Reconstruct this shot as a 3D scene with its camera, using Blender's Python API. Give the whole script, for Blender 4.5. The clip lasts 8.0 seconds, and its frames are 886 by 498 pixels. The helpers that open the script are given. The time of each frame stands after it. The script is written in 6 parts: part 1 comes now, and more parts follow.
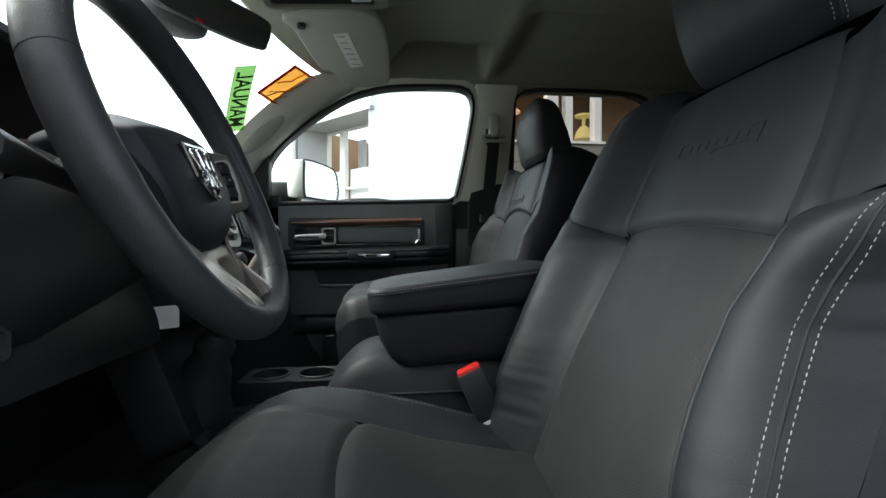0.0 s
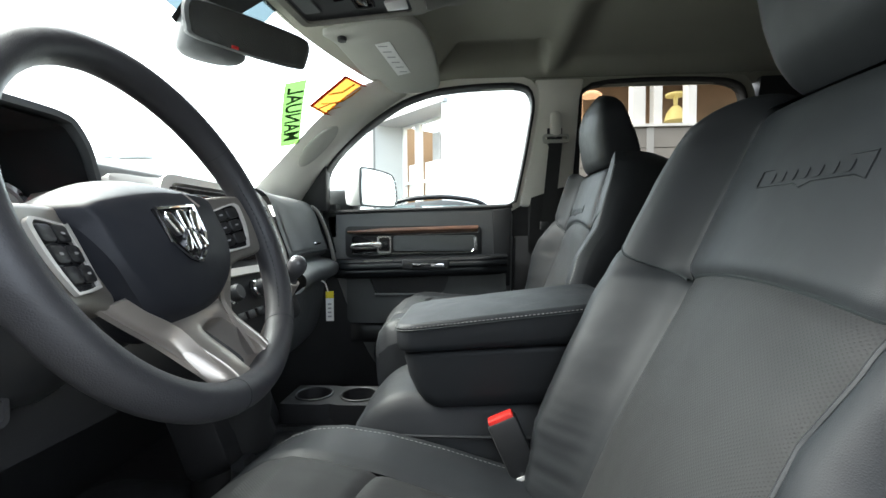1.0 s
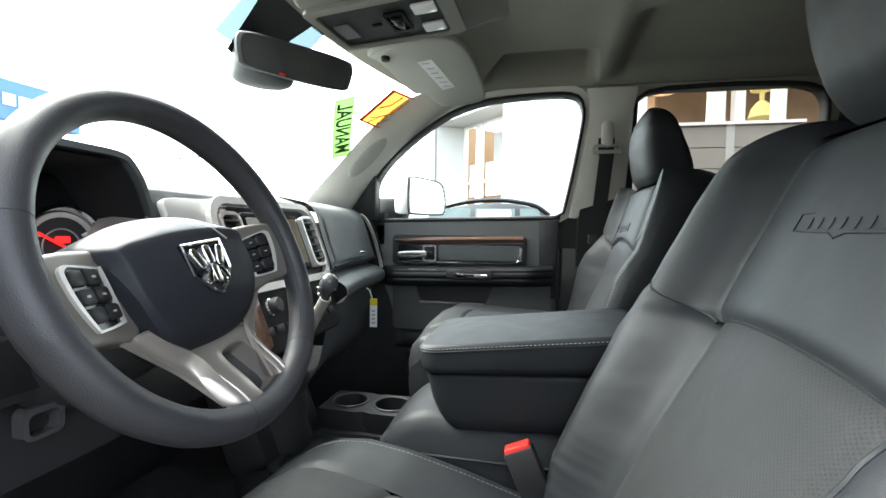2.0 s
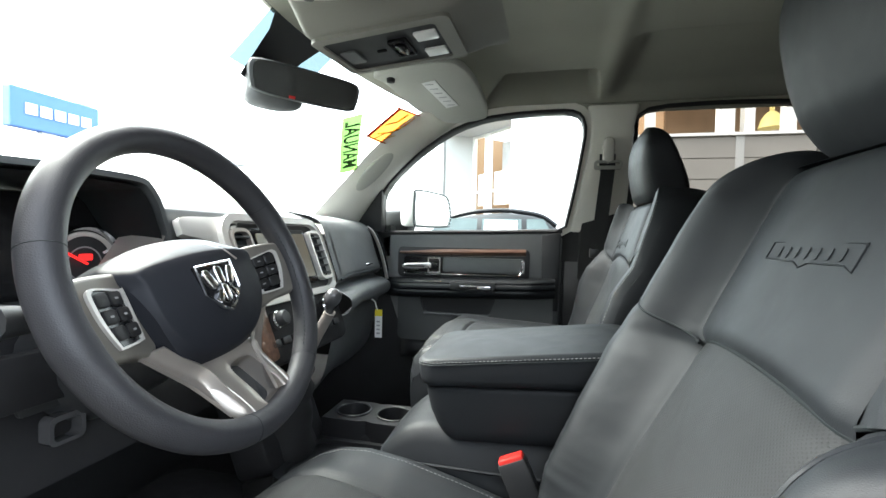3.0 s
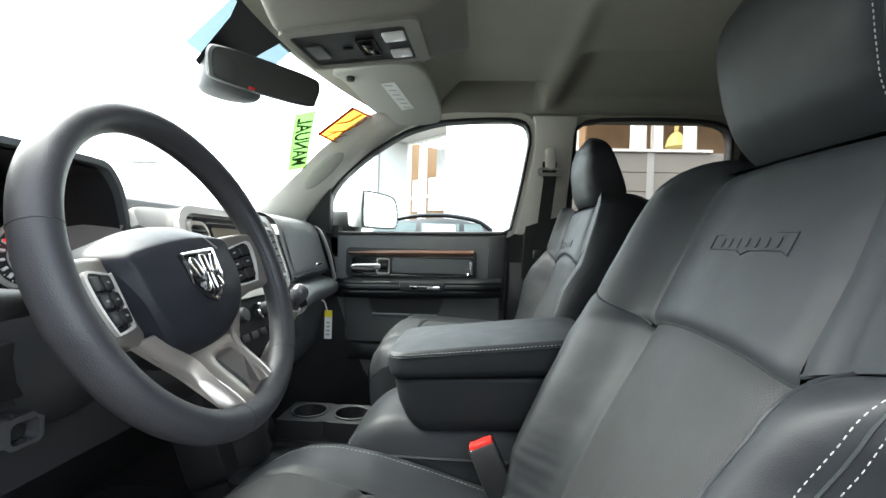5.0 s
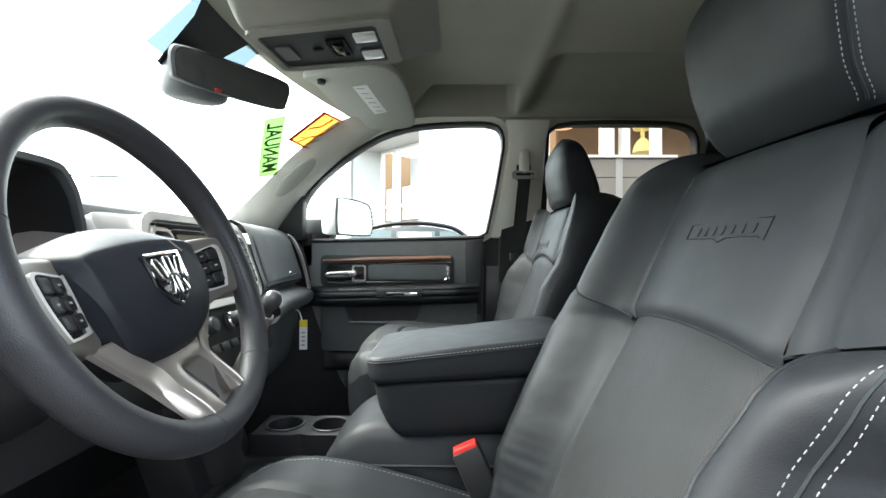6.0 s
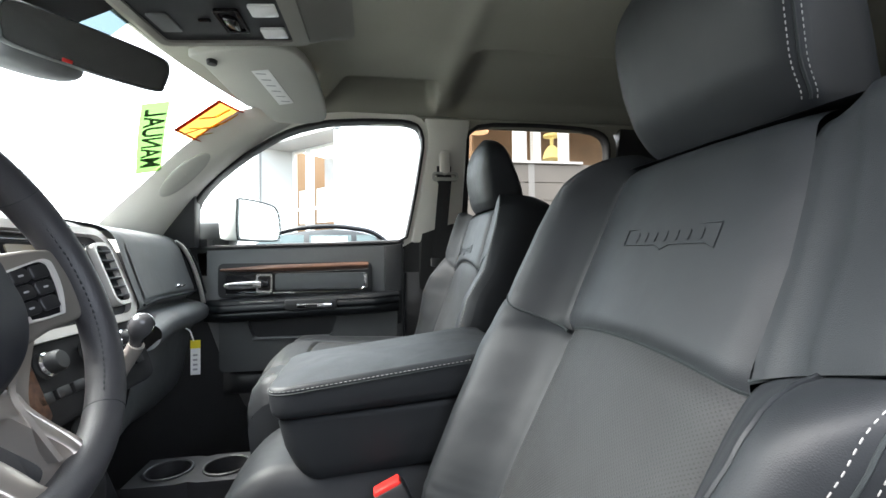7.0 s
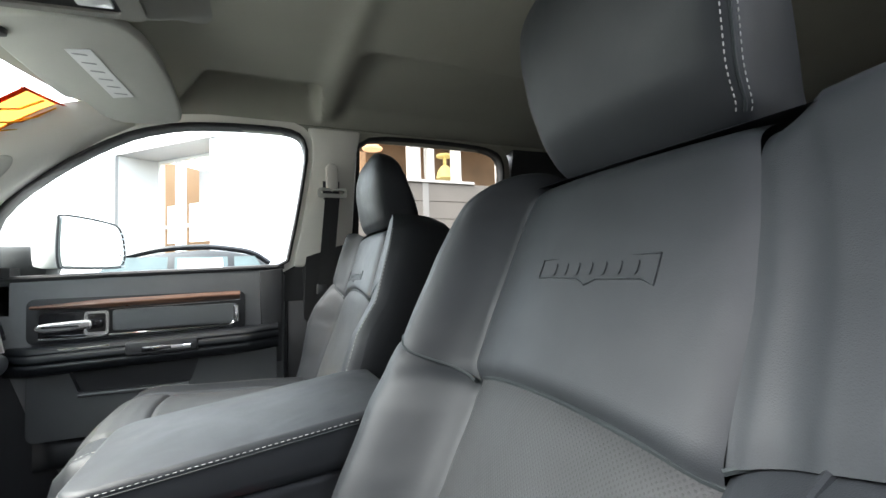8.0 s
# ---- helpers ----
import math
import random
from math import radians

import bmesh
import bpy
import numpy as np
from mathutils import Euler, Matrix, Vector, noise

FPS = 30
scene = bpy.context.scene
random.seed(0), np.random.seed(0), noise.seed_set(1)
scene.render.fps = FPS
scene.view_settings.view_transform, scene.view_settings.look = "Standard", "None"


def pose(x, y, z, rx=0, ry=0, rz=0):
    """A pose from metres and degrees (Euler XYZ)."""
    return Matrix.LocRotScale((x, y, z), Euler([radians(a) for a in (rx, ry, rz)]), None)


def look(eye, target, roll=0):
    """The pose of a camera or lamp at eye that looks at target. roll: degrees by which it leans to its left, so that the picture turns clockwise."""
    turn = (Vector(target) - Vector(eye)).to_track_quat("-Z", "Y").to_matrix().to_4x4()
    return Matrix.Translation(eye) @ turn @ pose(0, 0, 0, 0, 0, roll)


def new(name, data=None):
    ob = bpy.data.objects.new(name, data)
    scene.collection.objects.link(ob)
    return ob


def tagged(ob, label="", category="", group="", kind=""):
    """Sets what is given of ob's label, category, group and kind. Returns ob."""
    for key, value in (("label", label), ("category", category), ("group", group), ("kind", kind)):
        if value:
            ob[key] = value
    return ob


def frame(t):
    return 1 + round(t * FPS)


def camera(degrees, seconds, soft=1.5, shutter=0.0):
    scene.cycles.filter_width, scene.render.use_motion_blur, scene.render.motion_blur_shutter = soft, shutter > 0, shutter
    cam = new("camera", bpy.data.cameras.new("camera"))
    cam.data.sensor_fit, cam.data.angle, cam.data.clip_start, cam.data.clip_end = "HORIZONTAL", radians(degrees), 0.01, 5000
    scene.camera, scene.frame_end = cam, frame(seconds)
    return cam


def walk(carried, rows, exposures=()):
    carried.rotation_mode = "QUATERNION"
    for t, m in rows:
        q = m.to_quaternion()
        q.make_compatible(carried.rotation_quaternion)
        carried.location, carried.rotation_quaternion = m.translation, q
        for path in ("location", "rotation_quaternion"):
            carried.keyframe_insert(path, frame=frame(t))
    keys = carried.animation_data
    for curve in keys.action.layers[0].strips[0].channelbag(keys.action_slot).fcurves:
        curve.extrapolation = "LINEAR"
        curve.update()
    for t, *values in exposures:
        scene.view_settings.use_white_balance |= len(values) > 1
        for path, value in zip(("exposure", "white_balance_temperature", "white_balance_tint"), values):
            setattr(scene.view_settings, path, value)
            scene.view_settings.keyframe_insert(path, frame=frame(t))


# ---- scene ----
cam = camera(90.8, 8.0)
PATH = [
    (0, (0.0000, -0.9104, 1.4200), (0.1754, 0.5793, 1.4045), -0.13),
    (0.5, (0.0339, -0.8616, 1.4575), (0.1116, 0.6356, 1.4080), -0.57),
    (1, (0.0884, -0.8430, 1.4953), (-0.0092, 0.6527, 1.4379), -0.38),
    (1.5, (0.1228, -0.8421, 1.5153), (-0.0969, 0.6393, 1.4305), 0.89),
    (2, (0.1527, -0.8389, 1.5406), (-0.1563, 0.6274, 1.4732), 0.87),
    (3.3, (0.1787, -0.8778, 1.5605), (-0.1628, 0.5823, 1.5191), 1.22),
    (3.5, (0.1737, -0.8828, 1.5534), (-0.1314, 0.5852, 1.5092), 1.32),
    (4, (0.1444, -0.8959, 1.5533), (-0.0691, 0.5887, 1.5376), 1.13),
    (4.5, (0.1157, -0.9054, 1.5492), (-0.0235, 0.5879, 1.5274), 1.80),
    (6, (0.1047, -0.8914, 1.5225), (0.0850, 0.6083, 1.5416), 0.25),
    (6.5, (0.0999, -0.8605, 1.5254), (0.2033, 0.6356, 1.5555), -0.00),
    (7, (0.1065, -0.8026, 1.5322), (0.3650, 0.6747, 1.5602), -0.65),
    (7.5, (0.1235, -0.7362, 1.5381), (0.5755, 0.6936, 1.5722), -1.26),
    (8, (0.1467, -0.6887, 1.5526), (0.7462, 0.6839, 1.6333), -1.91),
]
LIGHT = [(t, s + 0.03, 6500, 6 if t < 6.5 else 10) for t, s in ((0, 2.70), (0.5, 3.28), (1, 3.72), (1.5, 3.90), (2, 4.0), (3.5, 4.07), (6, 4.05), (7, 4.14), (8, 4.30))]
walk(cam, [(t, look(eye, target, roll)) for t, eye, target, roll in PATH], LIGHT)

# ---- light ----
world = bpy.data.worlds.new("sky")
scene.world = world
world.use_nodes = True
wn = world.node_tree.nodes
sky = wn.new("ShaderNodeTexSky")
sky.sky_type = "NISHITA"
sky.sun_disc = False
sky.sun_elevation = radians(55)
sky.sun_rotation = radians(280)
sky.air_density, sky.dust_density, sky.ozone_density = 1.0, 4.0, 1.0
wash = wn.new("ShaderNodeHueSaturation")
wash.inputs["Saturation"].default_value = 0.40
world.node_tree.links.new(sky.outputs["Color"], wash.inputs["Color"])
world.node_tree.links.new(wash.outputs["Color"], wn["Background"].inputs["Color"])
wn["Background"].inputs["Strength"].default_value = 0.13
sun_data = bpy.data.lights.new("sun", "SUN")
sun_data.energy, sun_data.angle, sun_data.color = 1.1, radians(60), (1.0, 0.98, 0.95)
sun = new("sun", sun_data)
sun.matrix_world = look((0, 0, 0), (0.60, -0.105, -0.79))

# ---- materials ----
def mat(name, color, rough=0.5, metal=0.0, var=0.12, scale=8.0, bump=0.0, bscale=300.0, kind="noise", coat=0.0, spec=0.5, trans=0.0, ior=1.45, random_tint=0.0):
    m = bpy.data.materials.new(name)
    m.use_nodes = True
    nt = m.node_tree
    b = nt.nodes["Principled BSDF"]
    b.inputs["Roughness"].default_value = rough
    b.inputs["Metallic"].default_value = metal
    b.inputs["Coat Weight"].default_value = coat
    b.inputs["Specular IOR Level"].default_value = spec
    b.inputs["Transmission Weight"].default_value = trans
    b.inputs["IOR"].default_value = ior
    co = nt.nodes.new("ShaderNodeTexCoord")
    n1 = nt.nodes.new("ShaderNodeTexNoise")
    n1.inputs["Scale"].default_value, n1.inputs["Detail"].default_value = scale, 6.0
    nt.links.new(co.outputs["Object"], n1.inputs["Vector"])
    ramp = nt.nodes.new("ShaderNodeMapRange")
    ramp.inputs["From Min"].default_value, ramp.inputs["From Max"].default_value = 0.3, 0.7
    ramp.inputs["To Min"].default_value, ramp.inputs["To Max"].default_value = 1 - var, 1 + var
    nt.links.new(n1.outputs["Fac"], ramp.inputs["Value"])
    mul = nt.nodes.new("ShaderNodeMix")
    mul.data_type, mul.blend_type = "RGBA", "MULTIPLY"
    mul.inputs["Factor"].default_value = 1.0
    mul.inputs[6].default_value = (*color, 1)
    nt.links.new(ramp.outputs["Result"], mul.inputs[7])
    nt.links.new(mul.outputs[2], b.inputs["Base Color"])
    r2 = nt.nodes.new("ShaderNodeMapRange")
    r2.inputs["To Min"].default_value, r2.inputs["To Max"].default_value = max(rough - 0.08, 0.0), min(rough + 0.08, 1.0)
    n2 = nt.nodes.new("ShaderNodeTexNoise")
    n2.inputs["Scale"].default_value = scale * 4
    nt.links.new(co.outputs["Object"], n2.inputs["Vector"])
    nt.links.new(n2.outputs["Fac"], r2.inputs["Value"])
    if rough > 0.12:
        nt.links.new(r2.outputs["Result"], b.inputs["Roughness"])
    if bump:
        bp = nt.nodes.new("ShaderNodeBump")
        bp.inputs["Strength"].default_value, bp.inputs["Distance"].default_value = bump, 0.001
        if kind == "leather":
            tx = nt.nodes.new("ShaderNodeTexVoronoi")
            tx.feature = "DISTANCE_TO_EDGE"
            out = tx.outputs["Distance"]
        else:
            tx = nt.nodes.new("ShaderNodeTexNoise")
            tx.inputs["Detail"].default_value = 3.0
            out = tx.outputs["Fac"]
        tx.inputs["Scale"].default_value = bscale
        nt.links.new(co.outputs["Object"], tx.inputs["Vector"])
        nt.links.new(out, bp.inputs["Height"])
        if kind == "leather":
            wr = nt.nodes.new("ShaderNodeTexNoise")
            wr.inputs["Scale"].default_value, wr.inputs["Detail"].default_value, wr.inputs["Distortion"].default_value = 16.0, 2.0, 1.2
            nt.links.new(co.outputs["Object"], wr.inputs["Vector"])
            b2 = nt.nodes.new("ShaderNodeBump")
            b2.inputs["Strength"].default_value, b2.inputs["Distance"].default_value = 0.2, 0.006
            nt.links.new(wr.outputs["Fac"], b2.inputs["Height"])
            nt.links.new(b2.outputs["Normal"], bp.inputs["Normal"])
        nt.links.new(bp.outputs["Normal"], b.inputs["Normal"])
    return m


def perforated(name, color):
    """Leather with rows of small holes."""
    m = mat(name, color, 0.62, var=0.12, scale=6, bump=0.2, bscale=500, kind="leather", spec=0.36)
    nt = m.node_tree
    b = nt.nodes["Principled BSDF"]
    uv = nt.nodes.new("ShaderNodeUVMap")
    mp = nt.nodes.new("ShaderNodeMapping")
    mp.inputs["Rotation"].default_value = (0, 0, radians(45))
    mp.inputs["Scale"].default_value = (1, 1, 1)
    nt.links.new(uv.outputs["UV"], mp.inputs["Vector"])
    vo = nt.nodes.new("ShaderNodeTexVoronoi")
    vo.inputs["Scale"].default_value, vo.inputs["Randomness"].default_value = 330.0, 0.0
    nt.links.new(mp.outputs["Vector"], vo.inputs["Vector"])
    st = nt.nodes.new("ShaderNodeMapRange")
    st.inputs["From Min"].default_value, st.inputs["From Max"].default_value = 0.16, 0.32
    st.inputs["To Min"].default_value, st.inputs["To Max"].default_value = 0.60, 1.0
    nt.links.new(vo.outputs["Distance"], st.inputs["Value"])
    old = b.inputs["Base Color"].links[0].from_socket
    mul = nt.nodes.new("ShaderNodeMix")
    mul.data_type, mul.blend_type = "RGBA", "MULTIPLY"
    mul.inputs["Factor"].default_value = 1.0
    nt.links.new(old, mul.inputs[6])
    nt.links.new(st.outputs["Result"], mul.inputs[7])
    nt.links.new(mul.outputs[2], b.inputs["Base Color"])
    bp = nt.nodes.new("ShaderNodeBump")
    bp.inputs["Strength"].default_value, bp.inputs["Distance"].default_value = 0.45, 0.0010
    nt.links.new(st.outputs["Result"], bp.inputs["Height"])
    nt.links.new(b.inputs["Normal"].links[0].from_socket, bp.inputs["Normal"])
    nt.links.new(bp.outputs["Normal"], b.inputs["Normal"])
    return m


def wood(name, color, dark):
    m = mat(name, color, 0.3, var=0.1, scale=5, coat=0.4)
    nt = m.node_tree
    b = nt.nodes["Principled BSDF"]
    co = nt.nodes.new("ShaderNodeTexCoord")
    mp = nt.nodes.new("ShaderNodeMapping")
    mp.inputs["Scale"].default_value = (4, 60, 60)
    nt.links.new(co.outputs["Object"], mp.inputs["Vector"])
    n = nt.nodes.new("ShaderNodeTexNoise")
    n.inputs["Scale"].default_value, n.inputs["Detail"].default_value = 2.0, 5.0
    nt.links.new(mp.outputs["Vector"], n.inputs["Vector"])
    r = nt.nodes.new("ShaderNodeValToRGB")
    r.color_ramp.elements[0].color, r.color_ramp.elements[1].color = (*dark, 1), (*color, 1)
    r.color_ramp.elements[0].position, r.color_ramp.elements[1].position = 0.35, 0.65
    nt.links.new(n.outputs["Fac"], r.inputs["Fac"])
    nt.links.new(r.outputs["Color"], b.inputs["Base Color"])
    return m


def emitter(name, color, strength):
    m = bpy.data.materials.new(name)
    m.use_nodes = True
    b = m.node_tree.nodes["Principled BSDF"]
    b.inputs["Base Color"].default_value = (*color, 1)
    b.inputs["Emission Color"].default_value = (*color, 1)
    b.inputs["Emission Strength"].default_value = strength
    return m


def glass(name, tint):
    """Thin window glass: light goes straight through, tinted, with a weak reflection."""
    m = bpy.data.materials.new(name)
    m.use_nodes = True
    nt = m.node_tree
    nt.nodes.remove(nt.nodes["Principled BSDF"])
    tr = nt.nodes.new("ShaderNodeBsdfTransparent")
    tr.inputs["Color"].default_value = (*tint, 1)
    gl = nt.nodes.new("ShaderNodeBsdfGlossy")
    gl.inputs["Roughness"].default_value = 0.02
    fr = nt.nodes.new("ShaderNodeFresnel")
    fr.inputs["IOR"].default_value = 1.3
    mx = nt.nodes.new("ShaderNodeMixShader")
    nt.links.new(fr.outputs["Fac"], mx.inputs["Fac"])
    nt.links.new(tr.outputs["BSDF"], mx.inputs[1])
    nt.links.new(gl.outputs["BSDF"], mx.inputs[2])
    nt.links.new(mx.outputs["Shader"], nt.nodes["Material Output"].inputs["Surface"])
    return m


LEATHER = mat("black_leather", (0.0118, 0.0136, 0.0156), 0.54, var=0.16, scale=7, bump=0.16, bscale=620, kind="leather", spec=0.33)
PERF = perforated("perforated_leather", (0.0170, 0.0181, 0.0187))


def rumple(m, scale, depth):
    """Soft unevenness of stretched hide under its fine grain."""
    nt = m.node_tree
    fine = [n for n in nt.nodes if n.type == "BUMP"][0]
    co = [n for n in nt.nodes if n.type == "TEX_COORD"][0]
    nz = nt.nodes.new("ShaderNodeTexNoise")
    nz.inputs["Scale"].default_value, nz.inputs["Detail"].default_value, nz.inputs["Distortion"].default_value = scale, 2.0, 0.6
    nt.links.new(co.outputs["Object"], nz.inputs["Vector"])
    wide = nt.nodes.new("ShaderNodeBump")
    wide.inputs["Strength"].default_value, wide.inputs["Distance"].default_value = 0.6, depth
    nt.links.new(nz.outputs["Fac"], wide.inputs["Height"])
    nt.links.new(wide.outputs["Normal"], fine.inputs["Normal"])


rumple(LEATHER, 11.0, 0.003)
rumple(PERF, 10.0, 0.003)
RIM_LEATHER = mat("wheel_leather", (0.028, 0.028, 0.031), 0.48, var=0.12, scale=10, bump=0.25, bscale=500, kind="leather")
# near-black for seams, gaps, vent hollows and the hood's underside
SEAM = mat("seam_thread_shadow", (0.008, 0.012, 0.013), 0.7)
THREAD = mat("light_grey_thread", (0.24, 0.24, 0.235), 0.7, scale=60)
DASH = mat("soft_dash_vinyl", (0.100, 0.106, 0.107), 0.55, var=0.1, scale=6, bump=0.3, bscale=500, kind="leather")
DARK = mat("dark_plastic", (0.024, 0.025, 0.026), 0.5, var=0.15, scale=9, bump=0.15, bscale=700)
DOORP = mat("door_vinyl", (0.120, 0.125, 0.125), 0.5, var=0.1, scale=6, bump=0.25, bscale=450, kind="leather")
LOWERP = mat("lower_door_plastic", (0.062, 0.065, 0.065), 0.6, var=0.12, scale=7, bump=0.2, bscale=600)
GLOSS = mat("gloss_black_plastic", (0.01, 0.01, 0.011), 0.15, var=0.05)
CARPET = mat("black_carpet", (0.015, 0.015, 0.016), 0.95, var=0.3, scale=40, bump=0.8, bscale=900)
HEADLINER = mat("headliner_fabric", (0.30, 0.295, 0.245), 0.95, var=0.06, scale=5, bump=0.4, bscale=900)
TRIM = mat("pillar_trim_plastic", (0.72, 0.70, 0.63), 0.6, var=0.05, scale=5, bump=0.15, bscale=600)
CAPM = mat("pillar_cap_plastic", (0.46, 0.455, 0.41), 0.7, var=0.04, scale=5)
VISORM = mat("visor_fabric", (0.42, 0.42, 0.375), 0.8, var=0.05, scale=6, bump=0.2, bscale=800)
CHROME = mat("chrome", (0.85, 0.85, 0.86), 0.08, 1.0, var=0.03)
CONSOLE = mat("console_plastic", (0.25, 0.243, 0.215), 0.65, var=0.06, scale=6, bump=0.2, bscale=700)
SATIN = mat("satin_pewter", (0.42, 0.385, 0.35), 0.38, 0.6, var=0.06, scale=12)
BRIGHT = mat("bright_satin_metal", (0.75, 0.73, 0.70), 0.22, 0.9, var=0.04)
WOOD = wood("walnut_trim", (0.17, 0.085, 0.05), (0.08, 0.038, 0.024))
RED = mat("red_plastic", (0.62, 0.025, 0.02), 0.4, var=0.05)
PAPER = mat("white_paper", (0.8, 0.8, 0.78), 0.7, var=0.06, scale=25)
PRINT = mat("grey_print", (0.35, 0.35, 0.35), 0.7)
YELLOW = mat("yellow_paper", (0.75, 0.62, 0.03), 0.6)
# pale base carries the windscreen's reflection on bright trim
SILVER = mat("silver_reflection_trim", (0.60, 0.58, 0.55), 0.33, 0.35, var=0.04, scale=10)
AIRBAG = mat("airbag_plastic", (0.016, 0.017, 0.021), 0.52, var=0.08, scale=12, bump=0.12, bscale=900, spec=0.22)
KNOBM = mat("gear_knob_plastic", (0.05, 0.05, 0.052), 0.16, var=0.1)
GLOW = emitter("red_gauge_light", (0.9, 0.02, 0.02), 0.10)
# black plastic with the shade of the lower cabin put into its colour
KNEE = mat("shaded_matt_plastic", (0.015, 0.015, 0.016), 0.55, var=0.2, scale=9, spec=0.35)
PEWTER = mat("dark_pewter", (0.20, 0.186, 0.165), 0.4, 0.5, var=0.06, scale=12)
SPOKE = mat("wheel_pewter", (0.38, 0.345, 0.31), 0.33, 0.7, var=0.06, scale=12)
RUBBER = mat("black_rubber", (0.015, 0.015, 0.015), 0.7, var=0.1)
BELT = mat("seat_belt_webbing", (0.018, 0.018, 0.018), 0.75, bump=0.5, bscale=700)
BUTTON = mat("button_plastic", (0.016, 0.016, 0.017), 0.45)
ICON = mat("button_print", (0.30, 0.30, 0.30), 0.6)
SCREEN = mat("screen_glass", (0.10, 0.085, 0.06), 0.12, var=0.05)
GLASS = glass("clear_glass", (0.88, 0.95, 0.93))
TINT = glass("tinted_glass", (0.36, 0.34, 0.31))
SUNBAND = glass("sun_band_glass", (0.07, 0.095, 0.105))
FRIT = mat("black_frit", (0.012, 0.012, 0.014), 0.4)
MIRROR = mat("mirror_glass", (0.80, 0.82, 0.82), 0.02, 1.0, var=0.01)
MIRROR_DARK = mat("dimming_mirror_glass", (0.34, 0.35, 0.34), 0.10, 0.8, var=0.0)

# ---- mesh helpers ----
def part(name, bm, material, parent=None, label="", smooth=True):
    """Links a bmesh as one mesh object, under a thing where one is given."""
    me = bpy.data.meshes.new(name)
    bm.to_mesh(me)
    bm.free()
    for p in me.polygons:
        p.use_smooth = smooth
    if smooth:
        me.set_sharp_from_angle(angle=radians(38))
    me.materials.append(material)
    ob = new(name, me)
    if parent:
        ob.parent = parent
    if label:
        ob["label"] = label
    return ob


def thing(name, label, category, group="", kind="", at=(0, 0, 0)):
    ob = new(name)
    ob.empty_display_size = 0.05
    return tagged(ob, label, category, group, kind)


def grid(fn, nu, nv, wrap=False, flip=False, cap=False, uv=None):
    """A surface from fn(u, v), u and v from 0 to 1; wrap closes it along u."""
    bm = bmesh.new()
    cols = nu if wrap else nu + 1
    vs = [[bm.verts.new(fn(i / nu, j / nv)) for j in range(nv + 1)] for i in range(cols)]
    layer = bm.loops.layers.uv.new("UVMap") if uv else None
    for i in range(nu):
        for j in range(nv):
            a, b, c, d = vs[i][j], vs[(i + 1) % cols][j], vs[(i + 1) % cols][j + 1], vs[i][j + 1]
            f = bm.faces.new((a, d, c, b) if flip else (a, b, c, d))
            if layer:
                st = ((i, j), (i, j + 1), (i + 1, j + 1), (i + 1, j)) if flip else ((i, j), (i + 1, j), (i + 1, j + 1), (i, j + 1))
                for loop, (p, q) in zip(f.loops, st):
                    loop[layer].uv = uv(p / nu, q / nv)
    if cap and wrap:
        for j in (0, nv):
            bm.faces.new([vs[i][j] for i in range(cols)])
        bmesh.ops.recalc_face_normals(bm, faces=bm.faces)
    return bm


def box(lo, hi, bevel=0.0, seg=2, m=None):
    bm = bmesh.new()
    bmesh.ops.create_cube(bm, size=1.0)
    for v in bm.verts:
        v.co = Vector([lo[k] + (v.co[k] + 0.5) * (hi[k] - lo[k]) for k in range(3)])
    if bevel:
        bmesh.ops.bevel(bm, geom=list(bm.edges), offset=bevel, segments=seg, profile=0.5, affect="EDGES", clamp_overlap=True)
    if m is not None:
        bm.transform(m)
    return bm


def prism(poly, to3d, depth, bevel=0.0, seg=2):
    """An extruded outline: to3d(a, b, d) places outline point (a, b) at depth d."""
    bm = bmesh.new()
    lo = [bm.verts.new(to3d(a, b, 0.0)) for a, b in poly]
    hi = [bm.verts.new(to3d(a, b, depth)) for a, b in poly]
    n = len(poly)
    bm.faces.new(lo[::-1])
    bm.faces.new(hi)
    for i in range(n):
        bm.faces.new((lo[i], lo[(i + 1) % n], hi[(i + 1) % n], hi[i]))
    bmesh.ops.recalc_face_normals(bm, faces=bm.faces)
    if bevel:
        rim = [e for e in bm.edges if len(e.link_faces) == 2 and e.calc_face_angle(0) > 0.6]
        bmesh.ops.bevel(bm, geom=rim, offset=bevel, segments=seg, profile=0.5, affect="EDGES", clamp_overlap=True)
    return bm


def ring_plate(outer, inner, to3d, depth):
    """A plate with a hole; outer and inner outlines have equally many points."""
    bm = bmesh.new()
    n = len(outer)
    o0, o1 = [[bm.verts.new(to3d(a, b, d)) for a, b in outer] for d in (0.0, depth)]
    i0, i1 = [[bm.verts.new(to3d(a, b, d)) for a, b in inner] for d in (0.0, depth)]
    for k in range(n):
        q = (k + 1) % n
        for a, b in ((o0, o1), (o1, i1), (i1, i0), (i0, o0)):
            bm.faces.new((a[k], a[q], b[q], b[k]))
    bmesh.ops.recalc_face_normals(bm, faces=bm.faces)
    return bm


